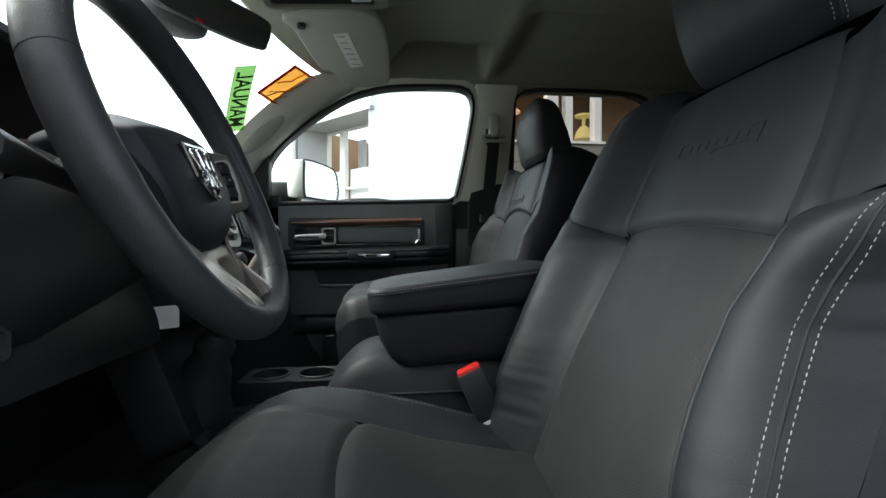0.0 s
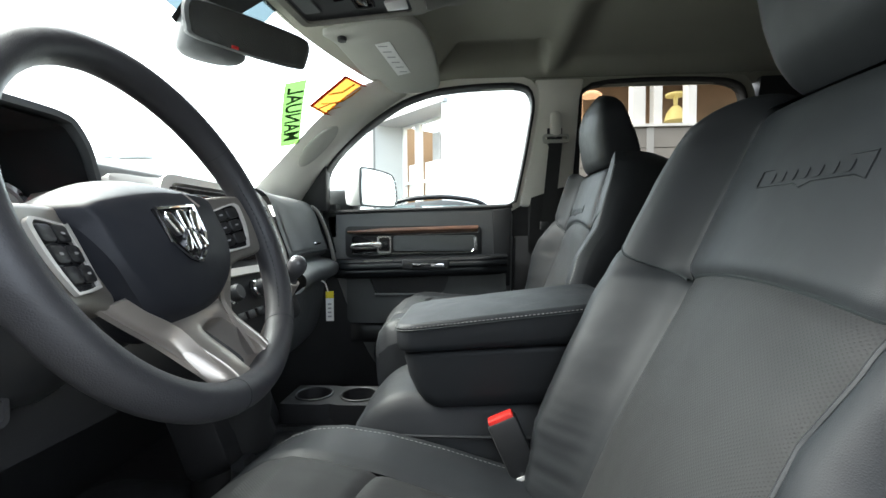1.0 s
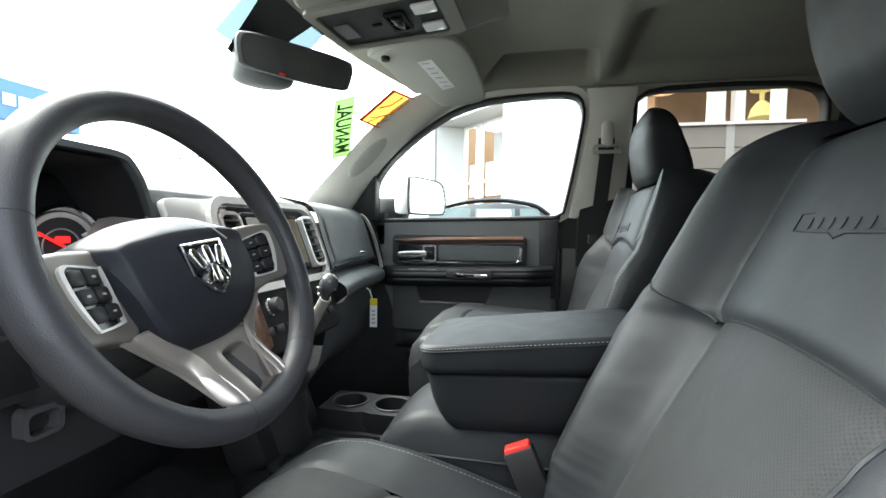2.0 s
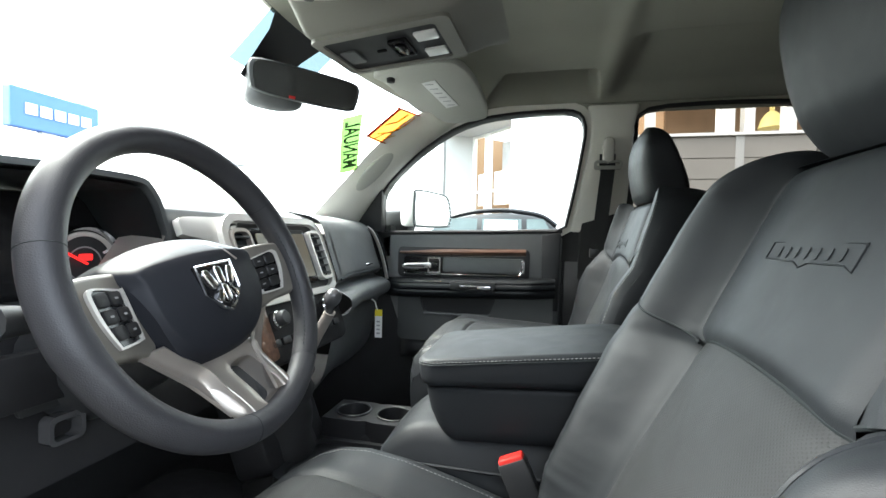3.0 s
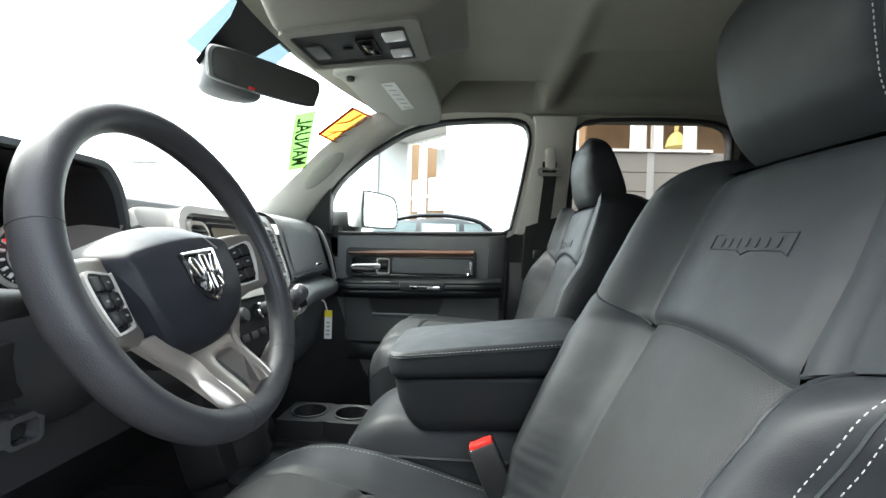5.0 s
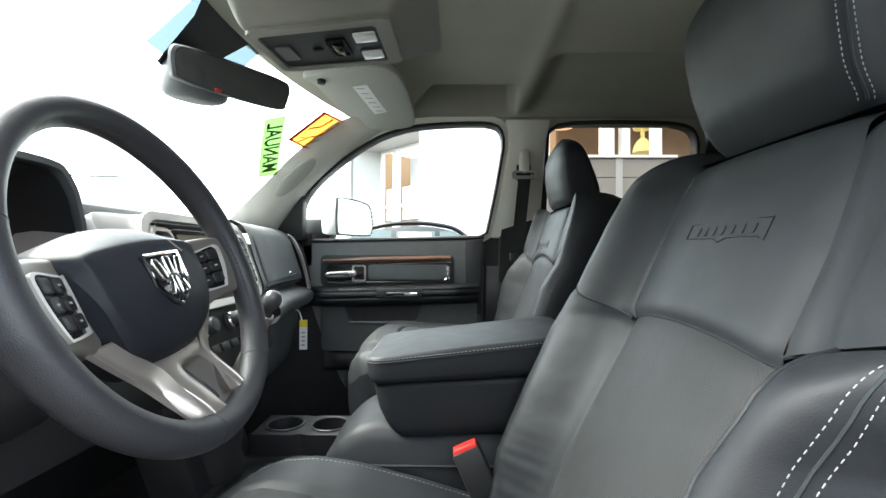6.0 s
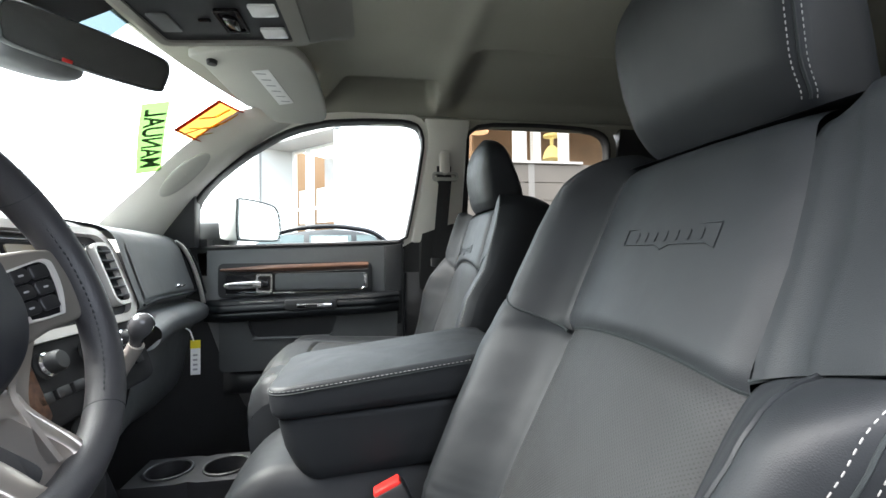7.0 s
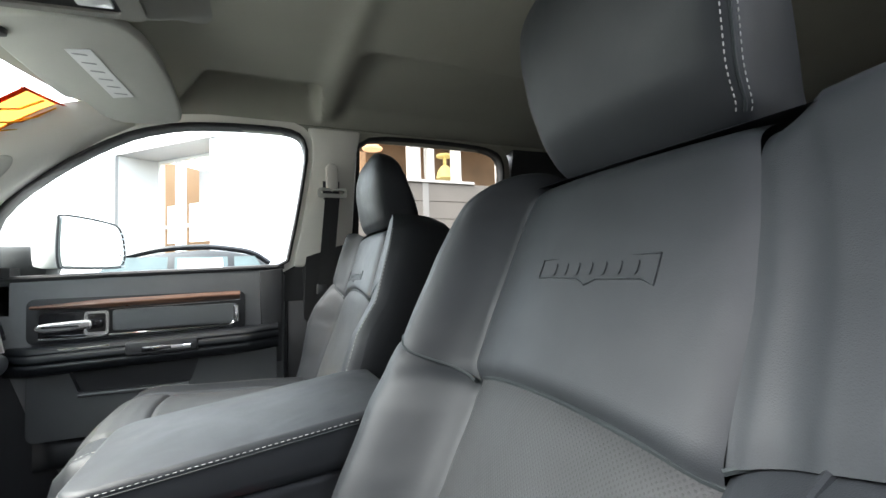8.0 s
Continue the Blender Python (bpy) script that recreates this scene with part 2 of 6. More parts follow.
def tube(pts, r, seg=8, closed=False, flat=None):
    """A round (or flattened) rod along points; r is a number or a function of 0..1."""
    pts = [Vector(p) for p in pts]
    bm = bmesh.new()
    n = len(pts)
    rings = []
    side = None
    for i, p in enumerate(pts):
        a = pts[i - 1] if (i or closed) else p
        b = pts[(i + 1) % n] if (i < n - 1 or closed) else p
        d = (b - a).normalized()
        if side is None:
            side = d.cross(Vector((0.31, 0.17, 0.93)))
            if side.length < 1e-3:
                side = d.cross(Vector((1, 0, 0)))
        side = (side - d * side.dot(d)).normalized()
        up = d.cross(side)
        rad = r(i / max(n - 1, 1)) if callable(r) else r
        ra, rb = (rad, rad) if flat is None else (rad, rad * flat)
        rings.append([bm.verts.new(p + side * ra * math.cos(2 * math.pi * k / seg) + up * rb * math.sin(2 * math.pi * k / seg)) for k in range(seg)])
    for i in range(n if closed else n - 1):
        a, b = rings[i], rings[(i + 1) % n]
        for k in range(seg):
            bm.faces.new((a[k], a[(k + 1) % seg], b[(k + 1) % seg], b[k]))
    if not closed:
        bm.faces.new(rings[0][::-1])
        bm.faces.new(rings[-1])
    bmesh.ops.recalc_face_normals(bm, faces=bm.faces)
    return bm


def spline(pts, n=24, closed=False):
    """Catmull-Rom through the points."""
    pts = [Vector(p) for p in pts]
    out = []
    m = len(pts)
    spans = m if closed else m - 1
    for i in range(spans):
        p0 = pts[(i - 1) % m] if (closed or i) else pts[0]
        p1, p2 = pts[i % m], pts[(i + 1) % m]
        p3 = pts[(i + 2) % m] if (closed or i + 2 < m) else pts[-1]
        k = max(1, n // spans)
        for s in range(k):
            t = s / k
            out.append(0.5 * ((2 * p1) + (p2 - p0) * t + (2 * p0 - 5 * p1 + 4 * p2 - p3) * t * t + (3 * p1 - p0 - 3 * p2 + p3) * t ** 3))
    if not closed:
        out.append(pts[-1])
    return out


def rounded(w, h, r, n=4, cx=0.0, cy=0.0):
    """The outline of a rounded rectangle."""
    out = []
    for sx, sy, a0 in ((1, 1, 0), (-1, 1, 90), (-1, -1, 180), (1, -1, 270)):
        for k in range(n + 1):
            a = radians(a0 + 90 * k / n)
            out.append((cx + sx * (w / 2 - r) + r * math.cos(a), cy + sy * (h / 2 - r) + r * math.sin(a)))
    return out


def lathe(profile, m=Matrix(), seg=24):
    """A turned shape: (radius, height) pairs about z."""
    def fn(u, v):
        r, z = profile[round(v * (len(profile) - 1))]
        return m @ Vector((r * math.cos(2 * math.pi * u), r * math.sin(2 * math.pi * u), z))
    bm = grid(fn, seg, len(profile) - 1, wrap=True)
    bmesh.ops.remove_doubles(bm, verts=bm.verts, dist=1e-5)
    bmesh.ops.recalc_face_normals(bm, faces=bm.faces)
    return bm


def dashes(pts, length, gap, r):
    """Sewn stitches: short rods along a line."""
    pts = [Vector(p) for p in pts]
    bm = bmesh.new()
    run, seglen = 0.0, [(b - a).length for a, b in zip(pts, pts[1:])]
    total = sum(seglen)

    def at(s):
        for a, b, l in zip(pts, pts[1:], seglen):
            if s <= l:
                return a + (b - a) * (s / max(l, 1e-9))
            s -= l
        return pts[-1]
    while run + length < total:
        a, b = at(run), at(run + length)
        d = (b - a).normalized()
        s = d.cross(Vector((0.3, 0.2, 0.9))).normalized()
        u = d.cross(s)
        q = [[bm.verts.new(p + s * r * x + u * r * y) for x, y in ((1, 0), (0, 1), (-1, 0), (0, -1))] for p in (a - d * r * 0.3, a + d * r, b - d * r, b + d * r * 0.3)]
        for k in (0, 3):
            for v, c in zip(q[k], (a, a, a, a) if k == 0 else (b, b, b, b)):
                v.co = c + (v.co - c) * 0.45
        for x, y in zip(q, q[1:]):
            for k in range(4):
                bm.faces.new((x[k], x[(k + 1) % 4], y[(k + 1) % 4], y[k]))
        bm.faces.new(q[0][::-1])
        bm.faces.new(q[-1])
        run += length + gap
    bmesh.ops.recalc_face_normals(bm, faces=bm.faces)
    return bm


def smooth(a, b, x):
    t = min(max((x - a) / (b - a), 0.0), 1.0)
    return t * t * (3 - 2 * t)


def mix(a, b, t):
    return a + (b - a) * t


# ---- the cabin ----
FLOOR = 0.80


def ws_x(y, z):
    """The windscreen: how far back it lies at a height; it curves back towards the pillars."""
    return (z - 1.965) / 0.92 - 0.27 - 0.14 * (1 - (y / 0.6) ** 2)


def roof_front(y):
    return ws_x(y, 1.99) + 0.01


def roof_z(x, y):
    """The headliner: two moulded recesses above the passenger side and a ridge between them."""
    z = 2.028 - 0.022 * abs(y / 0.66) ** 3 - 0.022 * smooth(0.0, -0.3, x)
    if y > 0:
        q = y
        lean = 0.42 * (q - 0.40)
        z += 0.088 * smooth(0.050 - lean, 0.085 - lean, x) * (1 - smooth(0.272 + 0.3 * lean, 0.312 + 0.3 * lean, x)) * smooth(0.385, 0.412, q) * (1 - smooth(0.575, 0.648, q))
        z += 0.020 * smooth(0.355, 0.410, x) * (1 - smooth(1.15, 1.25, x)) * smooth(0.195, 0.235, q) * (1 - smooth(0.54, 0.645, q))
    return z - 0.007 * math.exp(-((x - 0.335) / 0.028) ** 2) * (1 - smooth(0.55, 0.64, abs(y)))


def slab(fn, nu, nv, thick):
    """A sheet with thickness along its own normals, closed along the edges."""
    bm = bmesh.new()
    pts = [[Vector(fn(i / nu, j / nv)) for j in range(nv + 1)] for i in range(nu + 1)]

    def lifted(i, j):
        du = pts[min(i + 1, nu)][j] - pts[max(i - 1, 0)][j]
        dv = pts[i][min(j + 1, nv)] - pts[i][max(j - 1, 0)]
        return pts[i][j] + du.cross(dv).normalized() * thick
    lo = [[bm.verts.new(p) for p in row] for row in pts]
    hi = [[bm.verts.new(lifted(i, j)) for j in range(nv + 1)] for i in range(nu + 1)]
    for i in range(nu):
        for j in range(nv):
            bm.faces.new((lo[i][j], lo[i][j + 1], lo[i + 1][j + 1], lo[i + 1][j]))
            bm.faces.new((hi[i][j], hi[i + 1][j], hi[i + 1][j + 1], hi[i][j + 1]))
        for j in (0, nv):
            bm.faces.new((lo[i][j], lo[i + 1][j], hi[i + 1][j], hi[i][j]))
    for j in range(nv):
        for i in (0, nu):
            bm.faces.new((lo[i][j], lo[i][j + 1], hi[i][j + 1], hi[i][j]))
    bmesh.ops.recalc_face_normals(bm, faces=bm.faces)
    return bm


def headliner(u, v):
    y = mix(-0.69, 0.69, v)
    x0 = roof_front(y)
    x = mix(x0, 1.75, u)
    return Vector((x, y, roof_z(x, y)))


ceiling = part("ceiling", slab(headliner, 260, 200, 0.012), HEADLINER)
tagged(ceiling, "grey-beige woven fabric headliner with moulded recesses", "ceiling", kind="structure")

floor = part("floor", box((-1.0, -0.80, FLOOR - 0.05), (1.8, 0.80, FLOOR)), CARPET, smooth=False)
tagged(floor, "black carpeted cabin floor", "floor", kind="structure")
hump = part("floor_hump", grid(lambda u, v: Vector((mix(-0.75, 0.1, u), mix(-0.24, 0.24, v), FLOOR + 0.14 * math.sin(math.pi * v) ** 0.6)), 6, 16), CARPET)
tagged(hump, "black carpeted transmission tunnel on the cabin floor", "floor", kind="structure")
firewall = part("wall_front", box((-1.02, -0.80, FLOOR), (-0.96, 0.80, 1.50)), DARK, smooth=False)
tagged(firewall, "black carpeted bulkhead under the dashboard", "wall", kind="structure")
backwall = part("wall_back", box((1.75, -0.78, FLOOR), (1.80, 0.78, 2.12)), DARK, smooth=False)
tagged(backwall, "dark cab back wall", "wall", kind="structure")


def side_y(z):
    """The passenger side leans inwards above the belt line."""
    return 0.755 - 0.25 * max(z - 1.58, 0.0)


WIN = [(-0.449, 1.572), (-0.445, 1.64), (-0.437, 1.71), (-0.388, 1.772), (-0.300, 1.845), (-0.205, 1.907), (-0.13, 1.945), (-0.03, 1.972), (0.07, 1.981), (0.16, 1.984), (0.245, 1.984), (0.283, 1.970), (0.297, 1.925), (0.285, 1.84), (0.272, 1.755), (0.256, 1.67), (0.240, 1.590), (0.10, 1.586), (-0.08, 1.581), (-0.25, 1.576)]
WIN = [q for a, b in zip(WIN, WIN[1:] + WIN[:1]) for q in ((a[0] * 0.78 + b[0] * 0.22, a[1] * 0.78 + b[1] * 0.22), (a[0] * 0.22 + b[0] * 0.78, a[1] * 0.22 + b[1] * 0.78))]
RWIN = [(0.44, 1.62), (0.437, 1.75), (0.44, 1.90), (0.455, 1.955), (0.50, 1.985), (0.70, 1.990), (0.86, 1.986), (0.925, 1.980), (0.965, 1.964), (0.984, 1.93), (0.99, 1.85), (1.00, 1.62), (0.85, 1.62), (0.65, 1.62)]

RWIN = [q for a, b in zip(RWIN, RWIN[1:] + RWIN[:1]) for q in ((a[0] * 0.78 + b[0] * 0.22, a[1] * 0.78 + b[1] * 0.22), (a[0] * 0.22 + b[0] * 0.78, a[1] * 0.22 + b[1] * 0.78))]


def grow(poly, d):
    """An outline moved outwards."""
    out = []
    n = len(poly)
    for i in range(n):
        a, b, c = Vector(poly[i - 1]), Vector(poly[i]), Vector(poly[(i + 1) % n])
        t = ((b - a).normalized() + (c - b).normalized()).normalized()
        out.append((b.x - t.y * d, b.y + t.x * d))
    return out


def on_side(sgn, off):
    return lambda a, b, d: Vector((a, sgn * (side_y(b) + off + d), b))


def seal_line(poly, sgn, off):
    return [Vector((a, sgn * (side_y(b) + off), b)) for a, b in poly]


def pane(name, poly, sgn, off, material, label):
    bm = bmesh.new()
    bm.faces.new([bm.verts.new((a, sgn * (side_y(b) + off), b)) for a, b in poly])
    bmesh.ops.triangulate(bm, faces=bm.faces)
    ob = part(name, bm, material, smooth=False)
    ob.visible_shadow = False
    return tagged(ob, label, "window", kind="structure")


# windscreen with its black printed border
def ws_pt(y, z, off=0.0):
    return Vector((ws_x(y, z) - off, y, z))


shield = part("window_1", grid(lambda u, v: ws_pt(mix(-0.66, 0.66, u), mix(1.45, 2.02, v)), 24, 12), GLASS)
shield.visible_shadow = False
tagged(shield, "clear curved windscreen glass", "windscreen", kind="structure")


def frit_low(y):
    """The lower edge of the printed border, deeper behind the mirror."""
    return 2.005 - 0.105 * (1 - smooth(0.05, 0.085, abs(y - 0.012)))


border = part("windscreen_border", grid(lambda u, v: ws_pt(mix(-0.62, 0.62, u), mix(frit_low(mix(-0.62, 0.62, u)), 2.02, v), -0.004), 60, 4), FRIT)
tagged(border, "black ceramic print along the windscreen top", "trim", kind="structure")
band = part("sun_band", grid(lambda u, v: ws_pt(mix(-0.095, 0.15, u), mix(1.915, 2.01, v), -0.003), 20, 3), SUNBAND)
band.visible_shadow = False
tagged(band, "pale blue shaded band along the windscreen top", "windscreen", kind="structure")


def pillar_pt(sgn, u, v):
    inner = spline([(-0.66, 0.585, 1.60), (-0.634, 0.574, 1.641), (-0.509, 0.562, 1.761), (-0.40, 0.553, 1.866), (-0.278, 0.572, 1.966), (-0.20, 0.60, 2.0)], 30)
    outer = spline([(-0.52, 0.755, 1.60), (-0.478, 0.742, 1.66), (-0.416, 0.718, 1.748), (-0.316, 0.698, 1.838), (-0.226, 0.684, 1.905), (-0.13, 0.668, 1.962)], 30)

    k = min(max(v, 0.0), 1.0) * (len(inner) - 1)
    i0 = min(int(k), len(inner) - 2)
    a = inner[i0].lerp(inner[i0 + 1], k - i0)
    b = outer[i0].lerp(outer[i0 + 1], k - i0)
    p = a.lerp(b, u) + Vector((0.75, -0.45, -0.35)).normalized() * math.sin(math.pi * u) * 0.028
    return Vector((p.x, p.y * sgn, p.z))


def pillar_a(sgn):
    ob = part("pillar_trim_" + ("passenger" if sgn > 0 else "driver"), slab(lambda u, v: pillar_pt(sgn, u, v), 14, 30, -0.012 * sgn), TRIM)
    return tagged(ob, "light grey moulded windscreen pillar trim", "pillar trim", kind="structure")


pillar_a(1)
pillar_a(-1)

# oval cover on the passenger pillar
def pillar_out(u, v):
    """The pillar trim's own direction towards the cabin."""
    e = 0.01
    n = (pillar_pt(1, u + e, v) - pillar_pt(1, u - e, v)).cross(pillar_pt(1, u, v + e) - pillar_pt(1, u, v - e)).normalized()
    return n if n.dot(Vector((0.75, -0.45, -0.35))) > 0 else -n


def oval(u, v):
    a = 2 * math.pi * u
    r, h = ((1.0, -0.001), (0.985, 0.002), (0.94, 0.0032), (0.7, 0.0042), (0.4, 0.0048), (0.02, 0.005))[round(v * 5)]
    p, q = 0.33 + 0.17 * r * math.sin(a), 0.475 + 0.125 * r * math.cos(a)
    return pillar_pt(1, p, q) + pillar_out(p, q) * h


cap_bm = grid(oval, 40, 5, wrap=True)
bmesh.ops.reverse_faces(cap_bm, faces=cap_bm.faces)
tagged(part("pillar_cap", cap_bm, CAPM), "pale oval cover set into the pillar trim", "cover", kind="structure")

# pillar between the passenger doors
bm = prism([(0.262, 1.585), (0.284, 1.70), (0.316, 1.90), (0.314, 1.96), (0.300, 2.0), (0.462, 2.0), (0.450, 1.93), (0.443, 1.62), (0.445, 1.585)], on_side(1, -0.012), 0.06, 0.010)
tagged(part("pillar_b_upper", bm, TRIM), "light grey upper door pillar trim", "pillar trim", kind="structure")
bm = prism([(0.236, FLOOR), (0.244, 1.584), (0.45, 1.584), (0.45, FLOOR)], on_side(1, -0.004), 0.08, 0.006)
tagged(part("pillar_b_lower", bm, DARK), "black lower door pillar trim", "pillar trim", kind="structure")
bm = prism([(0.262, FLOOR), (0.262, 1.60), (0.318, 1.97), (0.31, 2.02), (0.47, 2.02), (0.45, FLOOR)], on_side(1, 0.047), 0.02)
tagged(part("door_gap_seal", bm, RUBBER, smooth=False), "black rubber seal between the doors", "trim", kind="structure")
# roof edge above the doors
def rail(sgn):
    def fn(u, v):
        x = mix(-0.20, 1.75, u)
        y = mix(0.645, 0.70, v)
        z = mix(roof_z(x, 0.645) - 0.004, 1.986, v) - 0.012 * math.sin(math.pi * v)
        return Vector((x, sgn * y, z))
    return tagged(part("roof_edge_" + ("passenger" if sgn > 0 else "driver"), slab(fn, 40, 8, 0.02 * sgn), HEADLINER), "grey fabric roof edge above the doors", "trim", kind="structure")


rail(1)
rail(-1)
# cab corner and rear door
bm = prism([(1.02, 1.585), (1.02, 1.99), (1.76, 2.0), (1.76, 1.585)], on_side(1, -0.01), 0.06)
tagged(part("cab_corner_passenger", bm, DARK, smooth=False), "dark rear cab corner trim", "wall", kind="structure")
rdoor = thing("rear_door", "closed rear passenger door with black vinyl panel", "car door")
part("door_panel", prism([(0.452, FLOOR), (0.452, 1.618), (1.75, 1.618), (1.75, FLOOR)], on_side(1, 0.0), 0.07, 0.01), DOORP, rdoor)
part("window_frame", ring_plate(grow(RWIN, 0.034), grow(RWIN, 0.006), on_side(1, 0.0), 0.03), HEADLINER, rdoor, "grey window surround")
part("window_channel", ring_plate(grow(RWIN, 0.009), grow(RWIN, -0.001), on_side(1, 0.002), 0.034), RUBBER, rdoor, "black rubber glass channel")
part("window_seal", tube(seal_line(grow(RWIN, 0.004), 1, -0.002), 0.006, 8, closed=True), RUBBER, rdoor, "black rubber window seal")
pane("window_3", RWIN, 1, 0.02, TINT, "dark tinted rear door glass")

# driver's side behind the open door: pillar, closed rear door
bm = prism([(0.62, FLOOR), (0.66, 2.0), (0.80, 2.0), (0.80, FLOOR)], on_side(-1, -0.01), 0.09, 0.012)
tagged(part("pillar_b_driver", bm, TRIM), "grey door pillar trim on the driver's side", "pillar trim", kind="structure")
bm = prism([(0.80, FLOOR), (0.80, 1.62), (1.76, 1.62), (1.76, FLOOR)], on_side(-1, 0.0), 0.07)
tagged(part("wall_driver_rear", bm, DOORP, smooth=False), "black rear door panel on the driver's side", "wall", kind="structure")
bm = prism([(0.80, 1.62), (0.80, 2.0), (1.76, 2.0), (1.76, 1.62)], on_side(-1, 0.02), 0.02)
rear_glass = part("window_4", bm, TINT, smooth=False)
rear_glass.visible_shadow = False
tagged(rear_glass, "dark tinted rear glass on the driver's side", "window", kind="structure")
bm = box((-1.0, -0.80, FLOOR), (-0.62, -0.74, 1.50))
tagged(part("wall_driver_kick", bm, DARK, smooth=False), "black kick panel beside the pedals", "wall", kind="structure")
bm = box((-1.0, 0.765, FLOOR), (0.25, 0.82, 1.56))
tagged(part("wall_passenger_kick", bm, DARK, smooth=False), "black kick panel in front of the passenger door", "wall", kind="structure")

# unseen walls added beside the open door to hold back skylight
side_wall = part("wall_blocker", box((-7.0, -2.4, 0.0), (0.35, -2.2, 3.6)), mat("grey_render", (0.06, 0.06, 0.06), 0.9, var=0.15, scale=2, bump=0.3, bscale=60), smooth=False)
tagged(side_wall, "unseen grey wall added to block skylight beside the open door", "wall", kind="structure")
side_wall = part("wall_blocker_far", box((0.35, -6.3, 0.0), (14.0, -6.0, 2.4)), mat("dark_render", (0.06, 0.06, 0.06), 0.9, var=0.15, scale=2, bump=0.3, bscale=60), smooth=False)
tagged(side_wall, "unseen grey wall added to block low skylight behind the open door", "wall", kind="structure")

roof = part("roof_outer", prism([(-0.80, 1.93), (-0.80, 2.10), (-0.70, 2.13), (0.66, 2.13), (0.72, 2.10), (0.72, 2.004), (0.655, 2.004), (0.655, 2.018), (0.705, 2.018), (0.705, 2.09), (-0.785, 2.09), (-0.785, 1.93)], lambda a, b, d: Vector((0.62 + d, a, b)), 1.2), FRIT, smooth=False)
tagged(roof, "dark painted cab roof above the rear seats", "roof", kind="structure")

# ---- seats ----
def xb(z):
    return 0.378 + 0.475 * (z - 1.435)


E_TAB = [(1.05, 0.132), (1.43, 0.142), (1.66, 0.124), (1.70, 0.118)]
E_OUT = [(1.05, 0.190), (1.19, 0.176), (1.234, 0.160), (1.29, 0.150), (1.364, 0.151), (1.43, 0.154), (1.525, 0.152), (1.576, 0.145), (1.616, 0.137), (1.642, 0.131), (1.70, 0.122)]
E_IN = [(1.05, 0.110), (1.33, 0.109), (1.40, 0.113), (1.428, 0.120), (1.442, 0.139), (1.50, 0.143), (1.62, 0.142), (1.66, 0.130), (1.70, 0.120)]
W_TAB = [(1.05, 0.245), (1.28, 0.262), (1.42, 0.258), (1.487, 0.240), (1.60, 0.215), (1.655, 0.190), (1.69, 0.15)]
W_IN = [(1.05, 0.245), (1.28, 0.262), (1.42, 0.262), (1.487, 0.251), (1.57, 0.249), (1.62, 0.236), (1.655, 0.212), (1.69, 0.17)]
W_OUT = [(1.05, 0.290), (1.24, 0.296), (1.356, 0.277), (1.46, 0.288), (1.55, 0.282), (1.62, 0.262), (1.655, 0.240), (1.69, 0.20)]
F_IN = [(1.05, 0.04), (1.20, 0.075), (1.40, 0.082), (1.487, 0.072), (1.60, 0.070), (1.70, 0.068)]
F_TURNED = [(1.05, 0.03), (1.33, 0.045), (1.42, 0.060), (1.47, 0.056), (1.53, 0.026), (1.65, 0.036), (1.70, 0.036)]
F_FACING = [(1.05, 0.03), (1.38, 0.036), (1.44, 0.036), (1.50, 0.012), (1.70, 0.006)]
PIPING = [(1.09, 0.245), (1.221, 0.222), (1.252, 0.214), (1.285, 0.207), (1.321, 0.203), (1.363, 0.200), (1.411, 0.212), (1.432, 0.214), (1.448, 0.207), (1.462, 0.194)]
STITCH = [(1.09, 0.290), (1.24, 0.268), (1.272, 0.261), (1.309, 0.254), (1.356, 0.246), (1.391, 0.248), (1.425, 0.256), (1.47, 0.260)]
HEAD_FRONT = [(1.652, 0.484), (1.663, 0.472), (1.694, 0.452), (1.738, 0.440), (1.79, 0.432), (1.83, 0.430), (1.85, 0.436), (1.872, 0.452)]
HEAD_FRONT_TURNED = [(1.652, 0.476), (1.663, 0.468), (1.70, 0.465), (1.76, 0.466), (1.81, 0.474), (1.85, 0.490), (1.872, 0.510)]


def tab(t, x):
    return float(np.interp(x, [p[0] for p in t], [p[1] for p in t]))


def soft(t, x, h=0.010):
    """A table read off with its corners rounded."""
    lo, hi = t[0][0], t[-1][0]
    r = min(h, x - lo, hi - x)
    return sum(tab(t, x + r * k) for k in (-1.0, -0.6, -0.2, 0.2, 0.6, 1.0)) / 6


def bolster_out(dy, z):
    """The outer bolster: it rises to a crest past its piping and turns away beyond its double seam."""
    e, c, q = tab(E_OUT, z), tab(PIPING, min(z, 1.41)) + 0.016, tab(STITCH, z)
    F = 0.057 * smooth(1.0, 1.25, z)
    if dy < c:
        return F * smooth(e - 0.004, c - 0.004, dy)
    k = (dy - c) / max(q - c, 0.02)
    return F - (F - 0.037) * k * k if k < 2 else F - (F - 0.037) * (4 * k - 4)


def bolster_f(t, z, side=1, turned=False):
    """How far a bolster or wing stands out in front of the backrest's plane."""
    if turned and side > 0:
        return tab(F_FACING, z) * smooth(0, 0.7, t) - 0.022 * max(0.0, (t - 0.86) / 0.14) ** 1.6
    if turned:
        F = tab(F_TURNED, z)
        return F * smooth(0, 0.75, t) - 0.05 * max(0.0, (t - 0.80) / 0.20) ** 2
    if side < 0:
        return 0.014 * smooth(0.25, 0.75, t) - 0.006 * math.sin(math.pi * min(t * 3, 1.0)) - 0.06 * max(0.0, (t - 0.80) / 0.20) ** 2
    F = tab(F_IN, z)
    return F * smooth(0, 0.6, t) - (F + 0.045) * max(0.0, (t - 0.72) / 0.28) ** 2


